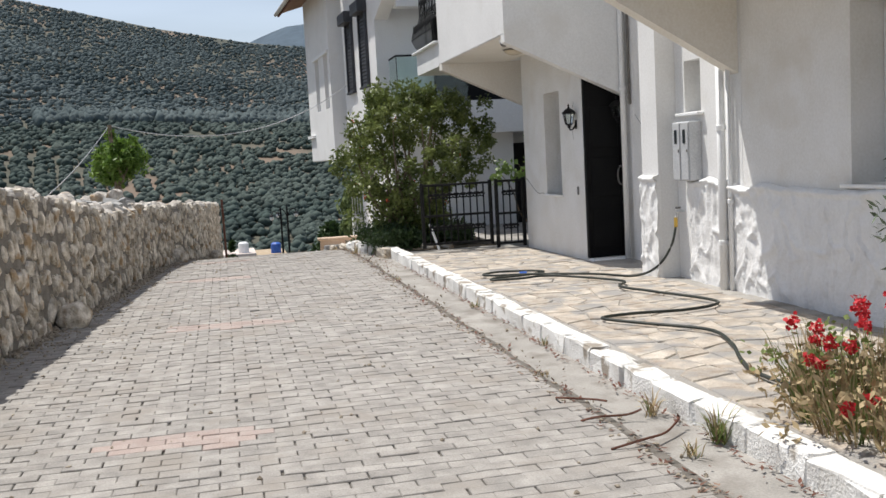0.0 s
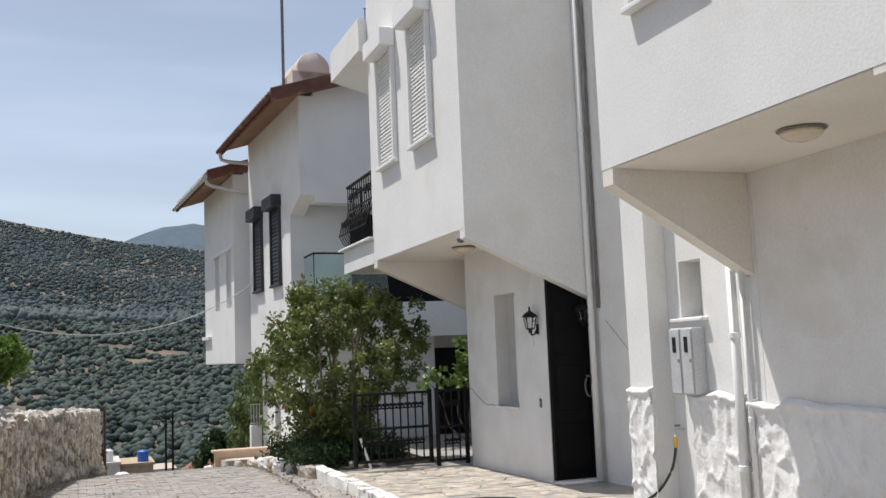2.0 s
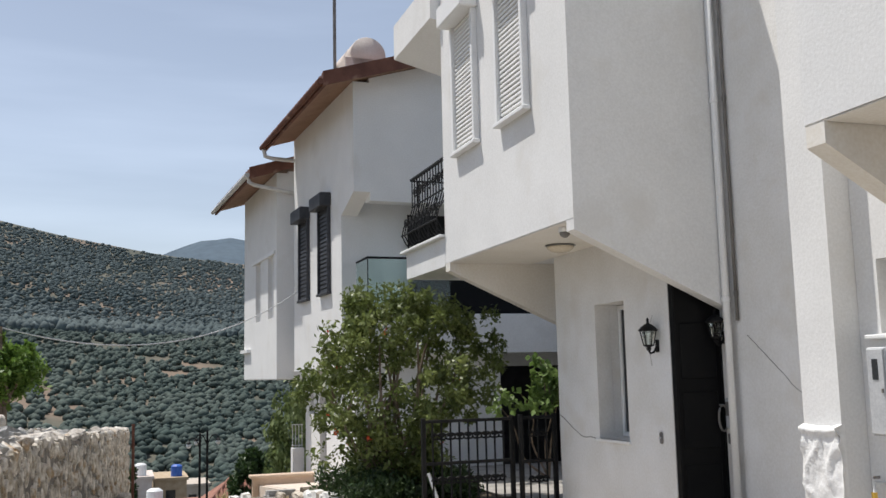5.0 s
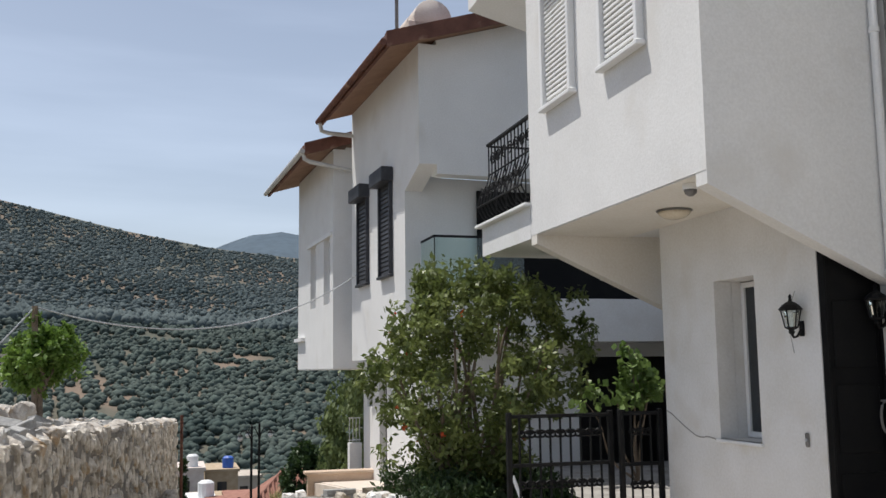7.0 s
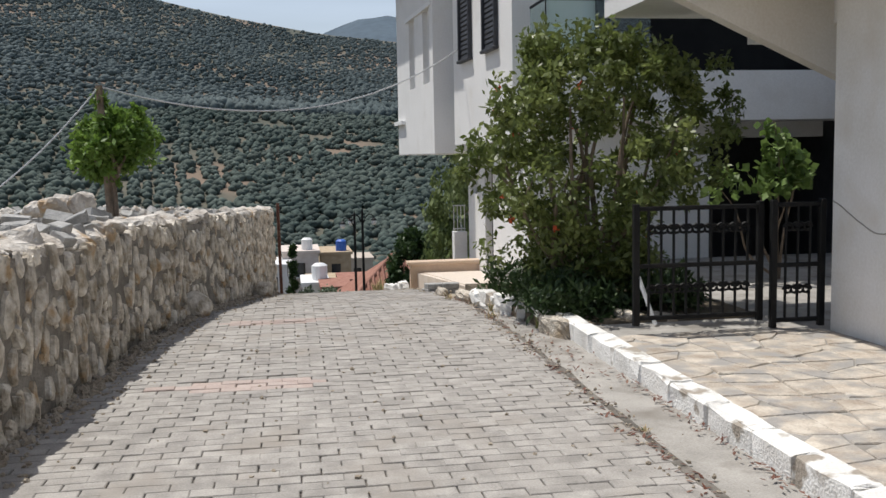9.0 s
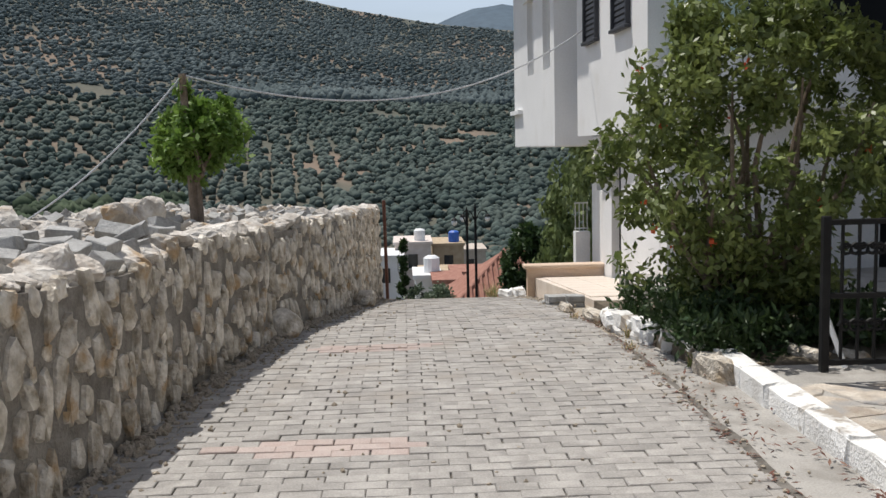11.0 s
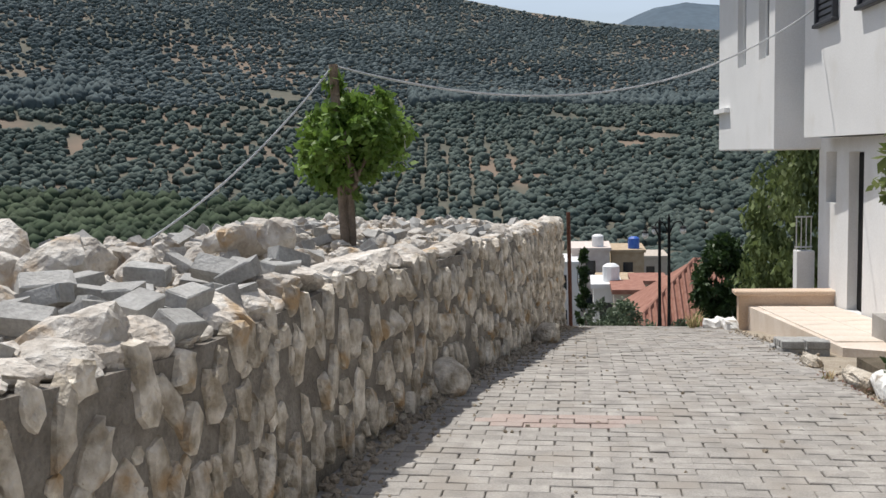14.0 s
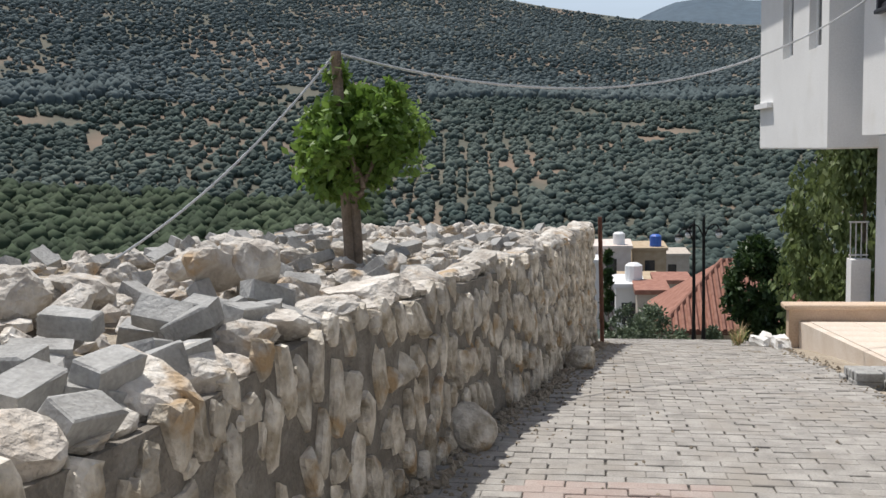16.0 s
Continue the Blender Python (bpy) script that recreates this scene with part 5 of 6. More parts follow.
for y0, y1 in ((24.95, 25.55), (26.4, 27.0)):
    t = thing("window_3", (4.23, (y0 + y1) / 2, 2.9), "narrow white framed window in a white wall", "window", kind="structure")
    bm = bmesh.new()
    for a, b, c, d in ((-0.3, -0.25, 0, 1.4), (0.25, 0.3, 0, 1.4), (-0.25, 0.25, 0, 0.05), (-0.25, 0.25, 1.35, 1.4)):
        bm_box(bm, 0, a, c, 0.05, b, d)
    part("window_frame", bm, TRIM, t)
    bm = bmesh.new()
    bm_box(bm, 0.02, -0.25, 0.05, 0.03, 0.25, 1.35)
    part("pane", bm, PANE, t)
box_solid("trim_d_surround", TRIM, 4.09, 24.75, 4.3, 4.128, 27.3, 4.38, "white raised band above the narrow windows", "trim")
box_solid("trim_d_sill", TRIM, 4.04, 27.6, 2.2, 4.18, 28.55, 2.28, "small white ledge at the house corner", "trim")
# glass balcony
t = thing("glass_balustrade", (4.62, 19.56, 2.62), "frameless clear glass balcony balustrade with a dark handrail", "railing")
bm = bmesh.new()
bm_box(bm, 0, 0, 0, 0.015, 0.8, 0.95)
part("pane", bm, GLASS, t).visible_shadow = False
bm = bmesh.new()
bm_box(bm, 0.02, 0, 0, 1.5, 0.015, 0.95)
part("pane", bm, GLASS, t).visible_shadow = False
bm = bmesh.new()
bm_box(bm, -0.01, -0.015, 0.955, 1.5, 0.03, 0.99, 0.004)
bm_box(bm, -0.01, 0.031, 0.955, 0.03, 0.8, 0.99, 0.004)
part("handrail", bm, IRON, t)
# eave drain pipes
for nm, p in (("drain_pipe", [(3.72, 24.05, 6.5), (3.76, 24.05, 6.32), (3.9, 24.0, 6.27), (4.39, 24.0, 6.25)]), ("drain_pipe", [(3.45, 24.38, 5.92), (3.48, 24.4, 5.8), (3.6, 24.45, 5.76), (4.5, 24.45, 5.62)])):
    t = thing(nm, p[0], "grey bent rainwater pipe under the eave", "pipe")
    bm = bmesh.new()
    bm_tube(bm, [Vector(q) - Vector(p[0]) for q in p], 0.045, 8)
    part("pipe", bm, PIPE, t)
# roof tank and mast
t = thing("water_tank", (5.25, 22.0, 7.2), "pale pink drum water tank on a plinth on the roof", "water tank")
bm = bmesh.new()
bm_box(bm, -0.45, -0.6, -0.2, 0.5, 0.6, 0.62, 0.02)
part("plinth", bm, BLUSH, t)
bm = bmesh.new()
bm_lathe(bm, [(0.36, -0.6), (0.37, -0.58), (0.37, 0.58), (0.36, 0.6)], 24, M=Matrix.Translation((0.02, 0, 0.68)) @ Euler((math.pi / 2, 0, 0)).to_matrix().to_4x4())
part("drum", bm, BLUSH, t, "", True)
t = thing("antenna_mast", (4.75, 22.0, 7.1), "thin dark antenna mast on the roof", "mast")
bm = bmesh.new()
bm_tube(bm, [(0, 0, -0.1), (0, 0, 3.2)], 0.035, 7)
part("mast", bm, DARK_PIPE, t)
t = thing("chimney_pot", (6.0, 21.6, 7.5), "small red clay chimney with a dark cowl", "chimney")
bm = bmesh.new()
bm_box(bm, -0.15, -0.15, -0.3, 0.15, 0.15, 0.45, 0.02)
part("stack", bm, TILE, t)
bm = bmesh.new()
bm_tube(bm, [(0.3, 0, -0.2), (0.3, 0, 0.85)], 0.05, 8)
part("flue", bm, DARK_PIPE, t)


# the two further houses stand turned a little towards the lane
SWING = Matrix.Translation((4.4, 19.7, 0)) @ Euler((0, 0, radians(3.3))).to_matrix().to_4x4() @ Matrix.Translation((-4.4, -19.7, 0))
for ob in list(bpy.data.objects):
    far_shutter = ob.name.startswith("roller_shutter") and ob.location.y > 20
    if ob.parent is None and (far_shutter or ob.name.split(".")[0] in ("wall_c_front", "wall_c_front_upper", "wall_c_side_upper", "wall_c_side_lower", "soffit_c", "roof_c", "wall_d_front", "wall_d_side", "wall_d_floor", "wall_d_inner", "roof_d", "window_3", "trim_d_surround", "trim_d_sill", "drain_pipe", "water_tank", "antenna_mast", "chimney_pot")):
        ob.matrix_basis = SWING @ ob.matrix_basis


# ---- the village below ----
def house_below():
    t = thing("tiled_house", (5.6, 50.0, -8.6), "house with a hipped terracotta roof and a small dormer", "house")
    bm = bmesh.new()
    bm_box(bm, -2.1, -2.0, 0, 3.6, 4.0, 3.3)
    part("wall", bm, BEIGE, t)
    ze, zr = 3.3, 5.55
    e = [(-2.6, -2.5, ze), (4.1, -2.5, ze), (4.1, 4.5, ze), (-2.6, 4.5, ze)]
    r0, r1 = (0.2, 1.0, zr), (1.3, 1.0, zr)
    V = e + [r0, r1] + [(x, y, z - 0.12) for x, y, z in e]
    F = [(0, 1, 5, 4), (1, 2, 5), (2, 3, 4, 5), (3, 0, 4), (0, 6, 7, 1), (1, 7, 8, 2), (2, 8, 9, 3), (3, 9, 6, 0), (6, 9, 8, 7)]
    raw("roof", V, F, TILE, t, "terracotta tiled hip roof")
    bm = bmesh.new()
    n = 26
    for k in range(n):
        x = -2.45 + 6.4 * (k + 0.5) / n
        top = min(1.0, (x + 2.6) / 2.8) if x < 0.2 else (1.0 if x < 1.3 else max(0.05, (4.1 - x) / 2.8))
        bm_tube(bm, [(x, -2.52, ze + 0.03), (x, -2.5 + 3.5 * top, ze + 0.03 + (zr - ze) * top)], 0.08, 5)
    part("tile_ribs", bm, TILE, t)["kind"] = "stuff"
    bm = bmesh.new()
    bm_tube(bm, [e[0], r0, r1, e[1]], 0.1, 6)
    part("hip_ridge", bm, TILE, t)
    bm = bmesh.new()
    bm_box(bm, -2.65, -2.56, ze - 0.14, 4.15, -2.5, ze + 0.02)
    part("fascia", bm, EAVE, t)
    bm = bmesh.new()
    bm_prism(bm, [(0.0, -2.0, ze + 0.25), (1.7, -2.0, ze + 0.25), (0.85, -2.0, ze + 1.05)], (0, 2.2, 0))
    part("dormer", bm, EAVE, t, "small triangular dormer")
    bm = bmesh.new()
    bm_prism(bm, [(0.35, -2.03, ze + 0.32), (1.35, -2.03, ze + 0.32), (0.85, -2.03, ze + 0.8)], (0, 0.02, 0))
    part("dormer_window", bm, PANE, t)


house_below()


def block_house(x, y, zt, w, d, material, label, tank=None, roofed=False):
    zb = terrain(x, y) - 0.5
    t = thing("village_house", (x, y, zb), label, "house")
    h = zt - zb
    bm = bmesh.new()
    bm_box(bm, -w / 2, 0, 0, w / 2, d, h)
    part("wall", bm, material, t)
    bm = bmesh.new()
    bm_box(bm, -w / 2 - 0.15, -0.15, h, w / 2 + 0.15, d + 0.15, h + 0.25)
    part("roof", bm, TILE if roofed else material, t)
    n = max(1, int(w / 1.8))
    for s in range(max(1, int(h / 2.9))):
        for k in range(n):
            cx = -w / 2 + w * (k + 0.5) / n
            z0 = h - 2.1 - 2.9 * s
            bm = bmesh.new()
            bm_box(bm, cx - 0.42, -0.03, z0, cx + 0.42, 0.02, z0 + 1.25)
            win = part("window", bm, PANE, t)
            bm = bmesh.new()
            bm_box(bm, cx - 0.5, -0.08, z0 - 0.1, cx + 0.5, 0.02, z0)
            part("sill", bm, TRIM, win)
    if tank:
        bm = bmesh.new()
        bm_lathe(bm, [(0.5, 0), (0.5, 0.9), (0.3, 1.05), (0.0, 1.05)], 12, (w * 0.2, 1.2, h + 0.25))
        part("roof_tank", bm, tank, t, "blue roof water tank" if tank is BLUE else "white roof water tank")


block_house(1.9, 92, -6.9, 3.2, 6, BLUSH, "pink-beige flat roofed village house", TRIM)
block_house(5.2, 95, -7.4, 2.8, 6, OCHRE, "ochre flat roofed village house with a water tank", BLUE)
block_house(3.6, 78, -7.9, 2.6, 5, OCHRE, "low ochre village house", None)
block_house(2.55, 66, -6.4, 1.5, 4, PLASTER, "small white village house with a roof tank", TRIM)
block_house(3.7, 63, -6.3, 1.6, 4, BEIGE, "beige village house with a shed roof", None, True)
block_house(8.2, 110, -9.6, 3.4, 6, BEIGE, "beige flat roofed village house", None)
block_house(5.6, 74, -7.3, 2.2, 4, BEIGE, "beige village house with a tiled roof", None, True)
block_house(10.9, 60, -5.7, 4.2, 4, PLASTER, "long white village house with a tiled roof", None, True)
block_house(-0.5, 88, -7.6, 3.0, 6, PLASTER, "white village house beyond the wall", None)


def far_tree(name, x, y, zb, h, w, material, label, trunk=0.2, n=60, leaf=0.12, per=60, droop=0.3, seed=1, shape="round"):
    r = np.random.default_rng(seed)
    t = thing(name, (x, y, zb), label, "tree")
    cl = []
    for k in range(n):
        u = r.uniform(0, 1)
        if shape == "cone":
            rad = w * (1 - u) * 0.9 + 0.04
            z = h * (0.05 + 0.95 * u)
        else:
            z = h * (trunk + (1 - trunk) * u)
            rad = w * math.sqrt(max(0.03, 1 - (2 * u - 0.9) ** 2))
        a = r.uniform(0, 2 * math.pi)
        rr = rad * r.uniform(0.1, 1.0) ** 0.5
        cl.append((rr * math.cos(a), rr * math.sin(a), z, w * r.uniform(0.14, 0.3)))
    bm = branchy(r, (0, 0, 0), [(c[0] * 0.7, c[1] * 0.7, c[2]) for c in cl[:7]], 0.05 * max(0.6, w), 0.1)
    part("trunk", bm, BARK, t)
    V, F = leaf_cloud(r, cl, leaf, per, 1.8, droop)
    raw("crown", V, F, material, t)


far_tree("cypress", 1.16, 42, -5.2, 3.55, 0.32, LEAF_DARK, "slim dark cypress beyond the wall end", 0.05, 50, 0.07, 60, -0.5, 2, "cone")
far_tree("pepper_tree", 6.65, 33.5, -4.6, 7.2, 1.75, LEAF_PEPPER, "drooping pepper tree behind the white house", 0.1, 230, 0.1, 90, 2.5, 3)
far_tree("round_tree", 5.15, 38, -4.6, 3.6, 0.85, LEAF_DARK, "dense dark green round tree by the roofs", 0.3, 120, 0.09, 90, 0.2, 4)
for k, (x, y, h, w) in enumerate(((1.6, 36, 1.9, 0.7), (2.3, 37, 2.0, 0.8), (3.0, 36, 1.3, 0.6), (1.9, 34, 1.3, 0.6), (3.6, 35, 1.2, 0.6), (2.4, 44, 2.6, 1.0))):
    far_tree("olive_bush", x, y, terrain(x, y) - 0.1, h + 0.5, w, LEAF_OLIVE, "grey-green olive bush below the lane end", 0.15, 40, 0.06, 50, 0.0, 40 + k)

# ---- stones of the boundary wall ----
rng = np.random.default_rng(77)


def face_stone(r):
    """An irregular upright stone face: outline, proud rim and centre, in a unit square of y and z, thickness in x."""
    n = 9
    V, F = [], []
    ang = [2 * math.pi * k / n + r.normal() * 0.2 for k in range(n)]
    rad = [0.5 * r.uniform(0.68, 1.12) / max(abs(math.cos(a)), abs(math.sin(a))) ** 0.5 for a in ang]
    tilt_y, tilt_z = r.normal() * 0.5, r.normal() * 0.35
    for s, d in ((1.0, -0.9), (0.93, 0.45), (0.72, 0.85)):
        for a, q in zip(ang, rad):
            V.append((d + (0 if d < 0 else r.normal() * 0.16 + tilt_y * q * math.cos(a) + tilt_z * q * math.sin(a)), q * s * math.cos(a), q * s * math.sin(a)))
    V.append((1.0 + r.normal() * 0.12, r.normal() * 0.06, r.normal() * 0.06))
    for ring in range(2):
        for k in range(n):
            F.append((ring * n + k, ring * n + (k + 1) % n, (ring + 1) * n + (k + 1) % n, (ring + 1) * n + k))
    for k in range(n):
        F.append((2 * n + k, 2 * n + (k + 1) % n, 3 * n))
    return V, F


stone_kinds = [face_stone(rng) for _ in range(26)]
stone_meshes = []
for V, F in stone_kinds:
    me = bpy.data.meshes.new("stone")
    me.from_pydata(V, [], F)
    me.materials.append(STONE)
    stone_meshes.append(me)
JV, JF = [], []
y = 2.0
while y < 23.9:
    w = rng.uniform(0.085, 0.16)
    yc = y + w / 2
    xf, zt, zb = wall_xf(yc), wall_top(yc), road_z(yc)
    z = zb - 0.05 + rng.uniform(-0.05, 0.12)
    while z < zt - 0.1:
        h = min(rng.uniform(0.14, 0.36), zt - z + 0.04)
        zc = z + h / 2
        if rng.uniform() > 0.06:
            x = xf - 0.05 * (zc - zb) / (zt - zb) + 0.0
            tang = math.atan2(wall_xf(yc + 0.3) - wall_xf(yc - 0.3), 0.6)
            M = Matrix.Translation((x, yc + rng.normal() * 0.02, zc)) @ Euler((rng.normal() * 0.25, -0.06, -tang)).to_matrix().to_4x4() @ Matrix.Diagonal((rng.uniform(0.018, 0.042), w * rng.uniform(0.9, 1.22), h * rng.uniform(0.92, 1.14), 1))
            k = int(rng.integers(26))
            if 11.8 < yc < 18.0:
                o = new("stone", stone_meshes[k])
                o.parent = stone_wall
                o.matrix_basis = M
            else:
                b = len(JV)
                JV += [M @ Vector(v) for v in stone_kinds[k][0]]
                JF += [tuple(i + b for i in f) for f in stone_kinds[k][1]]
        z += h + rng.uniform(0.01, 0.04)
    for _ in range(2):
        zc = rng.uniform(zb + 0.05, zt - 0.1)
        x = xf - 0.05 * (zc - zb) / (zt - zb)
        M = Matrix.Translation((x, y + w + 0.01, zc)) @ Euler((rng.normal() * 0.5, -0.06, 0)).to_matrix().to_4x4() @ Matrix.Diagonal((rng.uniform(0.012, 0.024), rng.uniform(0.05, 0.09), rng.uniform(0.06, 0.14), 1))
        k = int(rng.integers(26))
        b = len(JV)
        JV += [M @ Vector(v) for v in stone_kinds[k][0]]
        JF += [tuple(i + b for i in f) for f in stone_kinds[k][1]]
    y += w + 0.022
far_stones = raw("far_stones", JV, JF, STONE, stone_wall, kind="stuff")

# ---- rubble on top of the wall ----
big = []
for k in range(12):
    bm = bmesh.new()
    bmesh.ops.create_icosphere(bm, subdivisions=3, radius=0.56)
    planes = [(Vector(rng.normal(size=3)).normalized(), rng.uniform(0.3, 0.46)) for _ in range(9)]
    off = Vector((k * 3.0, 1.0, 0))
    for v in bm.verts:
        v.co *= 1 + 0.3 * noise.noise(v.co * 2.4 + off)
        for nrm, dd in planes:
            e = v.co.dot(nrm) - dd
            if e > 0:
                v.co -= nrm * e * 0.85
        v.co *= 1 + 0.13 * noise.noise(v.co * 6.5 + off) + 0.06 * noise.noise(v.co * 15 + off)
    big.append(mesh_of(bm, "rubble_stone", RUBBLE))
blocks = []
for k in range(4):
    bm = bmesh.new()
    bm_box(bm, -0.5, -0.5, -0.5, 0.5, 0.5, 0.5, 0.05)
    for v in bm.verts:
        v.co += Vector(rng.normal(size=3)) * 0.03
    blocks.append(mesh_of(bm, "broken_paver", BLOCKG))


def rubble_z(x, y):
    u = max(0.0, (wall_xf(y) - 0.35 - x))
    u = (-0.8 + math.sqrt(0.64 + 36 * u)) / 18
    return wall_top(y) + (heap_top(y) - wall_top(y)) * min(1, u * 4) - 0.1 + 0.3 * u - 1.6 * max(0, u - 0.5)


def put_stone(x, y, z, sx, sy, sz, kind, rot=None):
    me = blocks[int(rng.integers(4))] if kind == "block" else big[int(rng.integers(12))]
    o = new("broken_paver" if kind == "block" else "rubble_stone", me)
    tagged(o, "broken grey concrete paver on the rubble" if kind == "block" else ("large pale limestone boulder on the wall" if max(sx, sy) > 0.33 else "pale broken limestone lump on the wall"), "paver" if kind == "block" else "stone", "rubble on the wall")
    e = Euler(rot if rot else (rng.normal() * 0.35, rng.normal() * 0.35, rng.uniform(0, 6.28)))
    o.matrix_basis = Matrix.Translation((x, y, z)) @ e.to_matrix().to_4x4() @ Matrix.Diagonal((sx, sy, sz, 1))
    return o


# capping stones along the face
y = 3.0
while y < 23.8:
    s = rng.uniform(0.13, 0.3)
    x = wall_xf(y) - 0.05 - s * 0.42
    hgt = s * rng.uniform(0.45, 0.85)
    put_stone(x - 0.02, y + s / 2, wall_top(y) - 0.04 + hgt * 0.18, s * 1.15, s * 1.05, hgt, "stone", (rng.normal() * 0.15, rng.normal() * 0.15, rng.normal() * 0.4))
    y += s * 0.95
# the heap behind
HV, HF = [], []
for k in range(620):
    y = rng.uniform(10.2, 23.5)
    x = wall_xf(y) - 0.35 - 3.2 * rng.uniform(0, 1) ** 1.25
    s = (0.07 + 0.22 * rng.uniform() ** 1.6) * (1.1 if y < 16 else 0.75)
    if 13.2 < y < 15.5 and x > wall_xf(y) - 0.8:
        s *= 0.5
    if rng.uniform() < 0.2:
        put_stone(x, y, rubble_z(x, y) + 0.06, 0.205, 0.105, 0.08, "block")
    elif y < 15.5 and k % 5 != 0:
        put_stone(x, y, rubble_z(x, y) + s * 0.3, s, s * rng.uniform(0.7, 1.2), s * rng.uniform(0.65, 0.95), "stone")
    else:
        M = Matrix.Translation((x, y, rubble_z(x, y) + s * 0.3)) @ Euler((rng.normal() * 0.35, rng.normal() * 0.35, rng.uniform(0, 6.28))).to_matrix().to_4x4() @ Matrix.Diagonal((s, s * rng.uniform(0.7, 1.2), s * rng.uniform(0.5, 0.85), 1))
        me = big[int(rng.integers(12))]
        HF += [tuple(i + len(HV) for i in p.vertices) for p in me.polygons]
        HV += [M @ v.co for v in me.vertices]
raw("far_rubble", HV, HF, RUBBLE, label="pale broken limestone heaped behind the wall", category="rubble", kind="stuff")
# larger single pieces that stand out
for x, y, dz, sx, sy, sz, kd in ((-0.52, 13.3, 0.05, 0.26, 0.28, 0.2, "stone"), (-0.44, 14.4, 0.06, 0.28, 0.26, 0.16, "stone"), (-0.6, 13.7, 0.2, 0.21, 0.12, 0.085, "block"), (-0.42, 13.66, 0.14, 0.21, 0.11, 0.085, "block"), (-0.5, 13.95, 0.2, 0.2, 0.11, 0.085, "block"), (-0.48, 15.25, 0.2, 0.21, 0.11, 0.085, "block"), (-0.95, 16.2, 0.22, 0.34, 0.24, 0.26, "stone"), (-1.2, 16.1, 0.2, 0.36, 0.2, 0.16, "stone"), (-0.62, 13.35, 0.12, 0.5, 0.42, 0.24, "stone"), (-1.3, 14.3, 0.14, 0.42, 0.36, 0.3, "stone"), (-1.62, 13.5, 0.15, 0.44, 0.4, 0.34, "stone"), (-1.95, 14.8, 0.18, 0.4, 0.36, 0.32, "stone"), (-1.4, 12.7, 0.12, 0.36, 0.34, 0.3, "stone"), (-1.7, 15.3, 0.15, 0.3, 0.32, 0.26, "stone"),
                                 (-0.8, 13.95, 0.16, 0.21, 0.105, 0.08, "block"), (-0.5, 14.25, 0.14, 0.2, 0.13, 0.12, "block"), (-0.62, 14.3, 0.1, 0.22, 0.12, 0.1, "block"), (-1.0, 13.0, 0.16, 0.21, 0.105, 0.08, "block"), (-0.75, 12.95, 0.13, 0.21, 0.105, 0.08, "block"), (-0.98, 15.9, 0.2, 0.42, 0.2, 0.2, "stone"), (-0.7, 15.75, 0.26, 0.3, 0.24, 0.24, "stone"), (-0.35, 15.2, 0.1, 0.21, 0.12, 0.09, "block"), (-0.5, 15.5, 0.1, 0.21, 0.12, 0.09, "block"),
                                 (-2.6, 15.5, 0.2, 0.45, 0.4, 0.36, "stone"), (-2.15, 13.0, 0.16, 0.42, 0.4, 0.36, "stone")):
    put_stone(x, y, rubble_z(x, y) + dz, sx, sy, sz, kd)
for k in range(34):
    y = rng.uniform(13.2, 15.5)
    x = wall_xf(y) - rng.uniform(0.2, 0.75)
    put_stone(x, y, rubble_z(x, y) + rng.uniform(0.06, 0.18), 0.205, 0.105, 0.08, "block", (rng.normal() * 0.25, rng.normal() * 0.25, rng.normal() * 0.6))
# small chips between
JV, JF = [], []
for k in range(3200):
    y = rng.uniform(9, 23.8)
    x = wall_xf(y) - 0.15 - 4.0 * rng.uniform(0, 1) ** 1.2
    s = rng.uniform(0.02, 0.075)
    P = iv * s * rng.uniform(0.5, 1.2, size=(12, 1)) * np.array([1, 1, 0.7]) + np.array([x, y, rubble_z(x, y) + s * 0.2])
    JF += (jf + len(JV)).tolist()
    JV += P.tolist()
raw("rubble_chips", JV, JF, RUBBLE, label="small pale stone chips among the rubble", category="rubble", kind="stuff")
# boulders and grit at the foot of the wall
for x, y, s in ((0.14, 16.85, 0.3), (0.72, 20.2, 0.26), (-0.62, 10.2, 0.32)):
    bm = bmesh.new()
    bmesh.ops.create_icosphere(bm, subdivisions=3, radius=0.5)
    for v in bm.verts:
        v.co *= 1 + 0.22 * noise.noise(v.co * 2.2 + Vector((x, y, 0))) + 0.07 * noise.noise(v.co * 8)
    o = new("boulder", mesh_of(bm, "boulder", STONE))
    tagged(o, "rounded tan boulder at the foot of the wall", "stone", "boulders by the wall")
    o.matrix_basis = Matrix.Translation((x, y, road_z(y) + s * 0.36)) @ Euler((0.3, 0.2, rng.uniform(0, 6))).to_matrix().to_4x4() @ Matrix.Diagonal((s * 1.1, s * 1.1, s * 0.95, 1))
JV, JF = [], []
for k in range(4000):
    y = rng.uniform(2, 24)
    if rng.uniform() < 0.72:
        x = wall_xf(y) + abs(rng.normal()) * 0.16
    elif rng.uniform() < 0.6:
        x = 2.97 + rng.normal() * 0.06
    else:
        x = rng.uniform(wall_xf(y), 3.3)
    s = rng.uniform(0.005, 0.02) * (2.0 if x < wall_xf(y) + 0.15 else 1)
    P = iv * s * rng.uniform(0.5, 1.2, size=(12, 1)) + np.array([x, y, road_z(y) + s * 0.3])
    JF += (jf + len(JV)).tolist()
    JV += P.tolist()
raw("grit", JV, JF, SOIL, label="grit and crumbs of earth on the lane", category="gravel", kind="stuff")

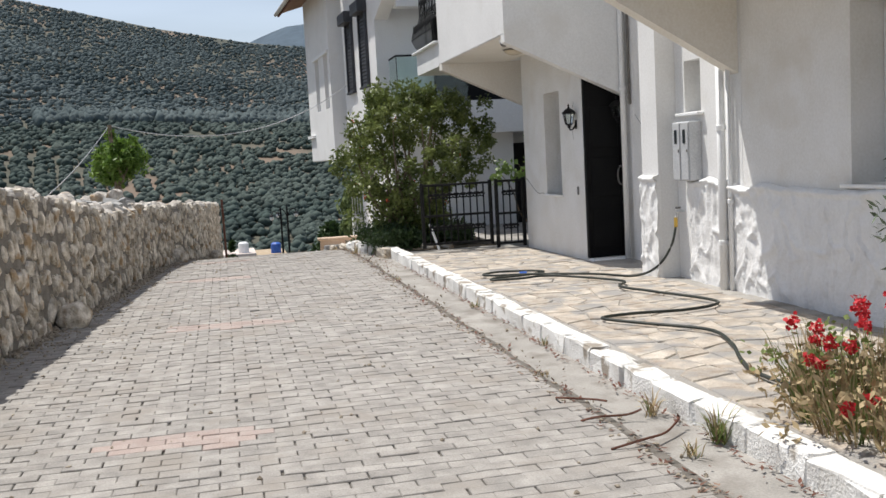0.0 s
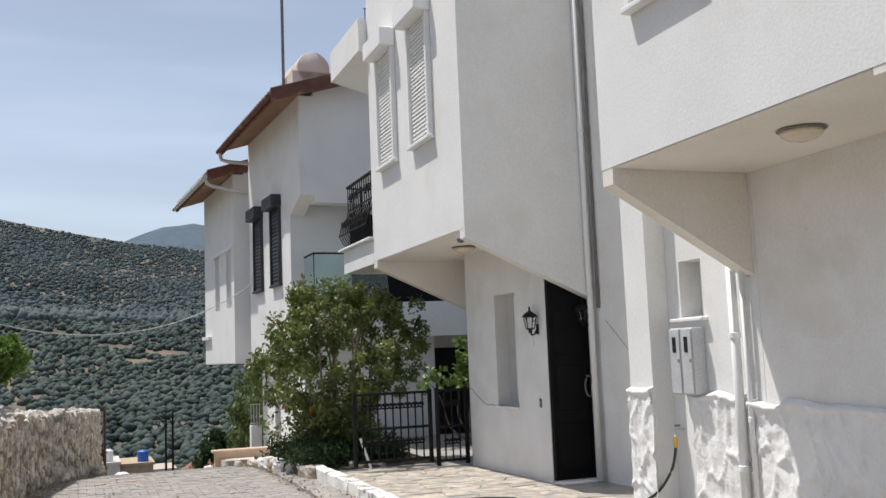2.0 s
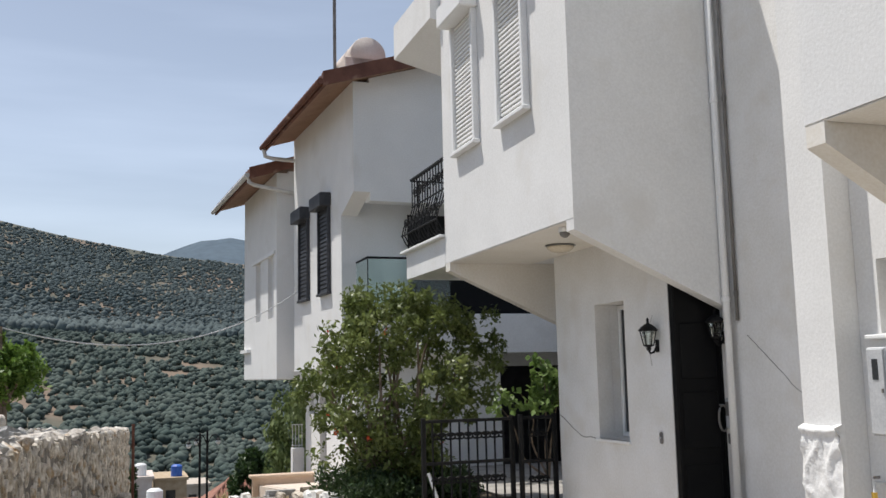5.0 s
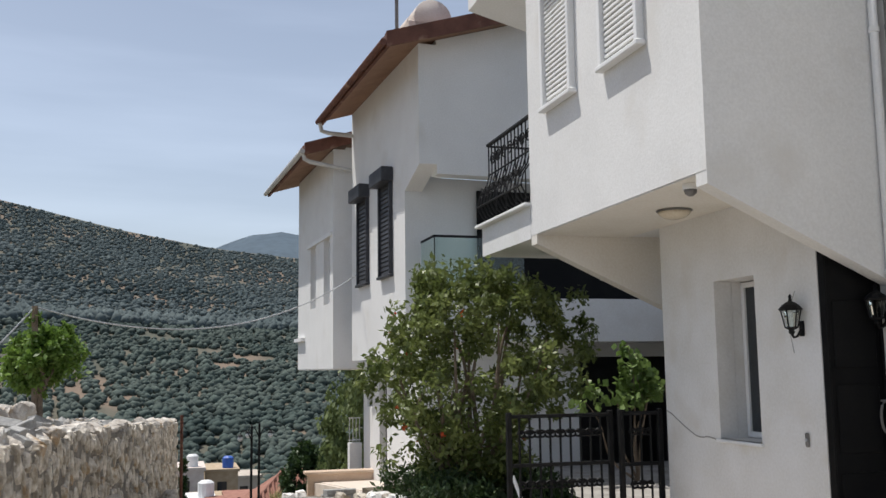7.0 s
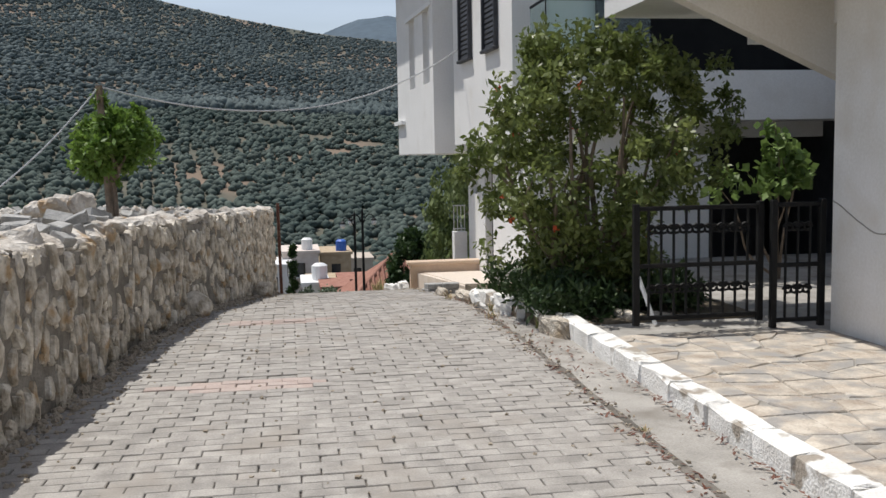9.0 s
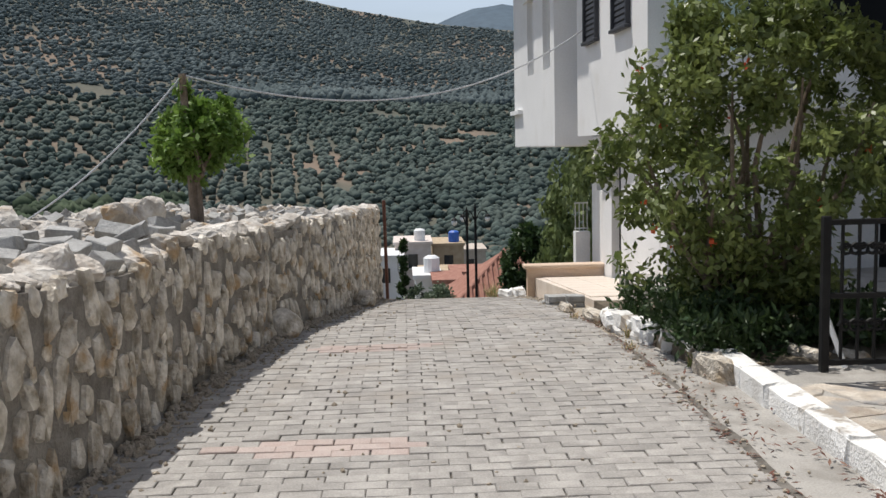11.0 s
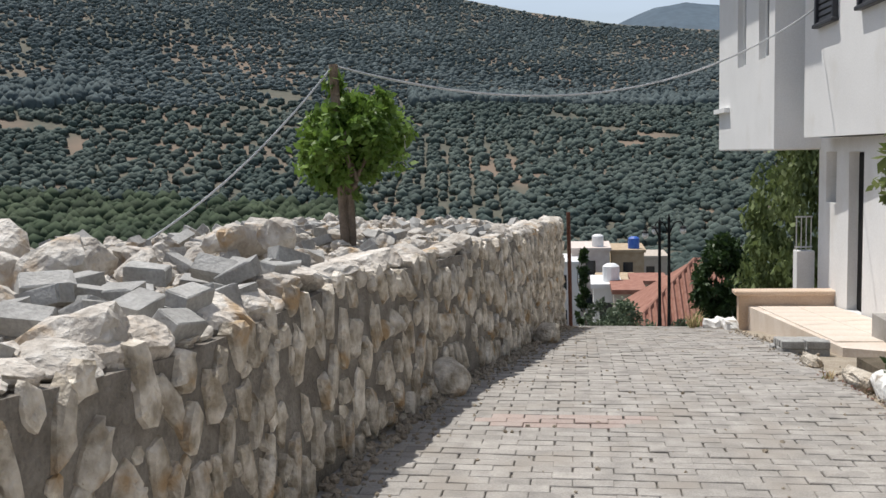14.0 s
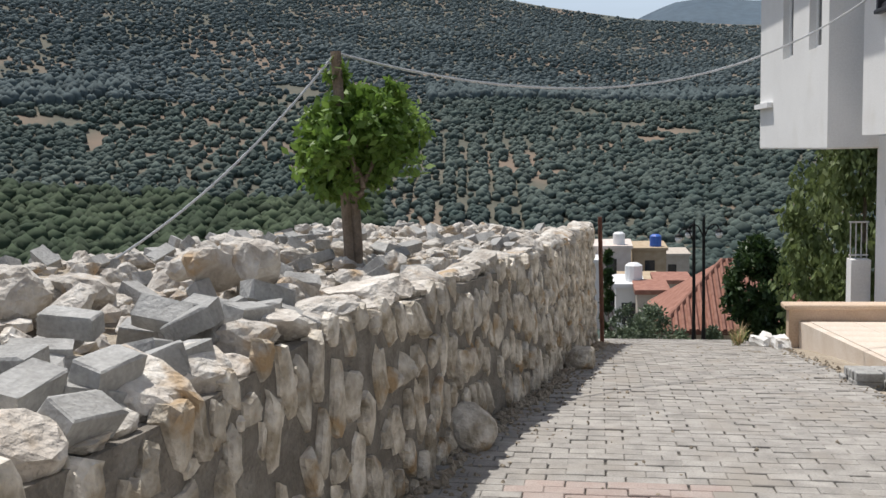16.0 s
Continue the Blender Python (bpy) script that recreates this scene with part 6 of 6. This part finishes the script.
# ---- planting bed edge ----
for k, (x, y, s, mt) in enumerate(((3.12, 16.9, 0.3, KERB), (3.19, 16.55, 0.34, KERB), (3.26, 16.15, 0.36, KERB), (3.34, 15.72, 0.34, KERB), (3.4, 15.35, 0.3, KERB), (3.36, 14.68, 0.3, GREY_STONE), (3.6, 14.75, 0.22, GREY_STONE), (4.1, 14.95, 0.26, GREY_STONE), (4.4, 14.9, 0.22, GREY_STONE), (3.05, 17.3, 0.24, GREY_STONE), (2.95, 18.3, 0.2, GREY_STONE), (3.0, 22.9, 0.3, KERB), (2.85, 23.4, 0.26, KERB), (3.05, 24.2, 0.3, KERB))):
    bm = rough_stone(rng, s * 0.55, s * 1.5, s * 0.62, 1, 0.1)
    bmesh.ops.subdivide_edges(bm, edges=bm.edges[:], cuts=1, use_grid_fill=True)
    for v in bm.verts:
        v.co += Vector(rng.normal(size=3)) * 0.006
    o = solid("edging_stone", bm, mt, "whitewashed rough edging stone round the bed" if mt is KERB else "bare grey edging stone by the lane", "stone", "", "edging stones")
    o.location = (x, y, road_z(y) + s * 0.17)
    o.rotation_euler = (0, 0, rng.normal() * 0.2)

# ---- weeds and litter in the gutter ----
def weed(x, y, h, n, seed, dry=0.5, spread=0.5):
    r = np.random.default_rng(seed)
    t = thing("weed_tuft", (x, y, road_z(y)), "dry grassy weed tuft growing from the gutter joint", "weed", "gutter weeds")
    for nm, mt, c in (("dry_blade", DRY, int(n * dry)), ("green_blade", GREEN_STEM, n - int(n * dry))):
        V, F = [], []
        for _ in range(c):
            p = np.array((r.normal() * 0.02, r.normal() * 0.02, -0.01))
            a = r.uniform(0, 6.28)
            L = h * r.uniform(0.5, 1)
            tip = p + np.array((math.cos(a) * L * spread, math.sin(a) * L * spread, L * r.uniform(0.3, 0.95)))
            m_ = (p + tip) / 2 + np.array((0, 0, L * 0.15))
            s = np.array((-math.sin(a), math.cos(a), 0)) * 0.004
            b = len(V)
            V += [p - s, p + s, m_ + s, m_ - s, tip]
            F += [(b, b + 1, b + 2, b + 3), (b + 3, b + 2, b + 4)]
        raw(nm, V, F, mt, t)


for k, (x, y, h, n, d) in enumerate(((3.38, 4.45, 0.3, 60, 0.4), (3.3, 5.05, 0.22, 30, 0.9), (3.15, 4.3, 0.14, 24, 0.8), (3.36, 9.3, 0.13, 22, 0.6), (3.37, 7.2, 0.1, 16, 0.8), (3.3, 15.0, 0.16, 40, 0.2), (3.15, 16.3, 0.16, 40, 0.6), (2.9, 17.6, 0.12, 30, 0.9), (3.0, 15.7, 0.13, 30, 0.9), (2.6, 23.6, 0.35, 70, 0.6), (2.75, 24.4, 0.4, 70, 0.6), (3.02, 11.8, 0.08, 16, 0.9), (3.0, 6.2, 0.08, 16, 0.9))):
    weed(x, y, h, n, 100 + k, d)
for k in range(3):
    t = thing("dry_twig", (3.1 - 0.05 * k, 4.6 + 0.35 * k, road_z(4.6) + 0.01), "bent dry brown twig lying in the gutter", "twig", "dry twigs")
    bm = bmesh.new()
    bm_tube(bm, smooth_path([(-0.3 + 0.1 * k, 0.2 * k - 0.1, 0.0), (-0.12, -0.1 + 0.14 * k, 0.03), (0.06, 0.05 * k, 0.02), (0.2 - 0.06 * k, 0.12 - 0.1 * k, 0.05)], 5), 0.007, 5)
    part("stem", bm, EAVE, t)
JV, JF = [], []
for k in range(1500):
    y = rng.uniform(3, 18)
    x = (2.98 + rng.normal() * 0.05) if rng.uniform() < 0.5 else (3.2 + rng.normal() * 0.15 if y > 13 else 3.36 + rng.normal() * 0.03)
    a, s = rng.uniform(0, 6.28), rng.uniform(0.01, 0.03)
    u, v = np.array((math.cos(a), math.sin(a), rng.normal() * 0.3)) * s, np.array((-math.sin(a), math.cos(a), 0)) * s * 0.35
    p = np.array((x, y, road_z(y) + 0.012))
    b = len(JV)
    JV += [p - u, p + v, p + u, p - v]
    JF.append((b, b + 1, b + 2, b + 3))
raw("leaf_litter", JV, JF, EAVE, label="dry brown leaf litter along the gutter", category="leaf litter", kind="stuff")

# ---- irregular flags of the forecourt and the gutter ----
def flags(parent, name, material, xa, xb, y0, y1, nx, cell, zf, seed, thick=0.022, gap=0.008, jit=0.34):
    r = np.random.default_rng(seed)
    ny = int((y1 - y0) / cell)
    P = {}
    for i in range(nx + 1):
        for j in range(ny + 1):
            u = i / nx + (r.uniform(-jit, jit) / nx if 0 < i < nx else 0)
            yy = y0 + (y1 - y0) * j / ny + (r.uniform(-jit, jit) * cell if 0 < j < ny else 0)
            P[i, j] = (xa + (xb - xa) * u, yy)
    for i in range(nx):
        for j in range(ny):
            q = [P[i, j], P[i + 1, j], P[i + 1, j + 1], P[i, j + 1]]
            # cut one corner of some stones, so that outlines differ
            if r.uniform() < 0.6:
                k = int(r.integers(4))
                a, b, c = q[k - 1], q[k], q[(k + 1) % 4]
                f = r.uniform(0.2, 0.45)
                q[k:k + 1] = [(b[0] + (a[0] - b[0]) * f, b[1] + (a[1] - b[1]) * f), (b[0] + (c[0] - b[0]) * f, b[1] + (c[1] - b[1]) * f)]
            cx, cy = sum(p[0] for p in q) / len(q), sum(p[1] for p in q) / len(q)
            dz = r.normal() * 0.003
            V, F = [], []
            n = len(q)
            for s_, zz in ((gap, 0.0), (gap, thick - 0.008), (gap + 0.008, thick)):
                for px, py in q:
                    d = math.hypot(px - cx, py - cy)
                    k_ = max(0.2, (d - s_) / d)
                    V.append(((px - cx) * k_, (py - cy) * k_, zz + zf(cy + (py - cy) * k_) - zf(cy)))
            for ring in range(2):
                for k in range(n):
                    F.append((ring * n + k, ring * n + (k + 1) % n, (ring + 1) * n + (k + 1) % n, (ring + 1) * n + k))
            F.append(tuple(2 * n + k for k in range(n)))
            me = bpy.data.meshes.new(name)
            me.from_pydata(V, [], F)
            me.materials.append(material)
            o = new(name, me)
            o.parent = parent
            o.location = (cx, cy, zf(cy) + dz - 0.012)


flags(pavement, "flagstone", FLAG, KERB_X + 0.12, 5.46, 2.6, 14.2, 7, 0.26, pave_z, 6, gap=0.006)
flags(bpy.data.objects["gutter"], "gutter_stone", GUTTER, 2.98, 3.4, 2.6, 14.4, 1, 0.5, lambda y: road_z(y) - 0.03, 7, jit=0.2)

# ---- pavers of the lane ----
PL, PW = 0.206, 0.1


def paver_shape(l, w, h=0.035, c=0.005):
    V, F = [], []
    for ins, zz in ((0.002, 0.0), (0.002, h - c), (0.002 + c, h)):
        V += [(-l / 2 + ins, -w / 2 + ins * 0.7, zz), (l / 2 - ins, -w / 2 + ins * 0.7, zz), (l / 2 - ins, w / 2 - ins * 0.7, zz), (-l / 2 + ins, w / 2 - ins * 0.7, zz)]
    for ring in range(2):
        for k in range(4):
            F.append((ring * 4 + k, ring * 4 + (k + 1) % 4, ring * 4 + 4 + (k + 1) % 4, ring * 4 + 4 + k))
    F.append((8, 9, 10, 11))
    return V, F


PV, PF = paver_shape(PL, PW)
PVa = np.array(PV)
pav_me = bpy.data.meshes.new("paver")
pav_me.from_pydata(PV, [], PF)
pav_me.materials.append(PAVER)
pav_red = bpy.data.meshes.new("paver")
pav_red.from_pydata(PV, [], PF)
pav_red.materials.append(PAVER_RED)
rng = np.random.default_rng(55)
JV, JF, RV, RF = [], [], [], []
row = 0
y = 2.0
RED = [(0.6, 5.6, 0.55, 0.2), (0.9, 9.5, 0.6, 0.18), (0.85, 13.4, 0.6, 0.2), (1.0, 16.1, 0.5, 0.18)]
while y < 27:
    x = wall_xf(y) - 0.05 + (PL / 2 if row % 2 else 0)
    x = math.floor(x / PL) * PL + (PL / 2 if row % 2 else 0)
    slope = (road_z(y + 0.2) - road_z(y - 0.2)) / 0.4
    while x < 3.06:
        fit_l = min(1.0, (2.985 - (x - PL / 2)) / PL)
        if fit_l > 0.2:
            dz = rng.normal() * 0.0022
            tx, ty = rng.normal() * 0.012, math.atan(slope) + rng.normal() * 0.014
            red = any(((x - a) / c) ** 2 + ((y - b) / d) ** 2 < rng.uniform(0.5, 1.3) for a, b, c, d in RED)
            px, py = x - PL * (1 - fit_l) / 2 + rng.normal() * 0.003, y + rng.normal() * 0.002 + 0.012 * math.sin(x * 2.3 + row * 0.02)
            if 12.4 < y < 14.2 and fit_l == 1.0:
                o = new("paver", pav_red if red else pav_me)
                o.parent = road
                o.matrix_basis = Matrix.Translation((px, py, road_z(y) - 0.03 + dz)) @ Euler((ty, tx, rng.normal() * 0.012)).to_matrix().to_4x4()
            else:
                P = PVa.copy()
                P[:, 0] *= fit_l
                P[:, 2] += P[:, 1] * ty - P[:, 0] * tx
                P += np.array((px, py, road_z(y) - 0.03 + dz))
                if red:
                    RF += [tuple(i + len(RV) for i in f) for f in PF]
                    RV += P.tolist()
                else:
                    JF += [tuple(i + len(JV) for i in f) for f in PF]
                    JV += P.tolist()
        x += PL
    y += PW
    row += 1
raw("far_pavers", JV, JF, PAVER, road, kind="stuff")
raw("far_red_pavers", RV, RF, PAVER_RED, road, kind="stuff")
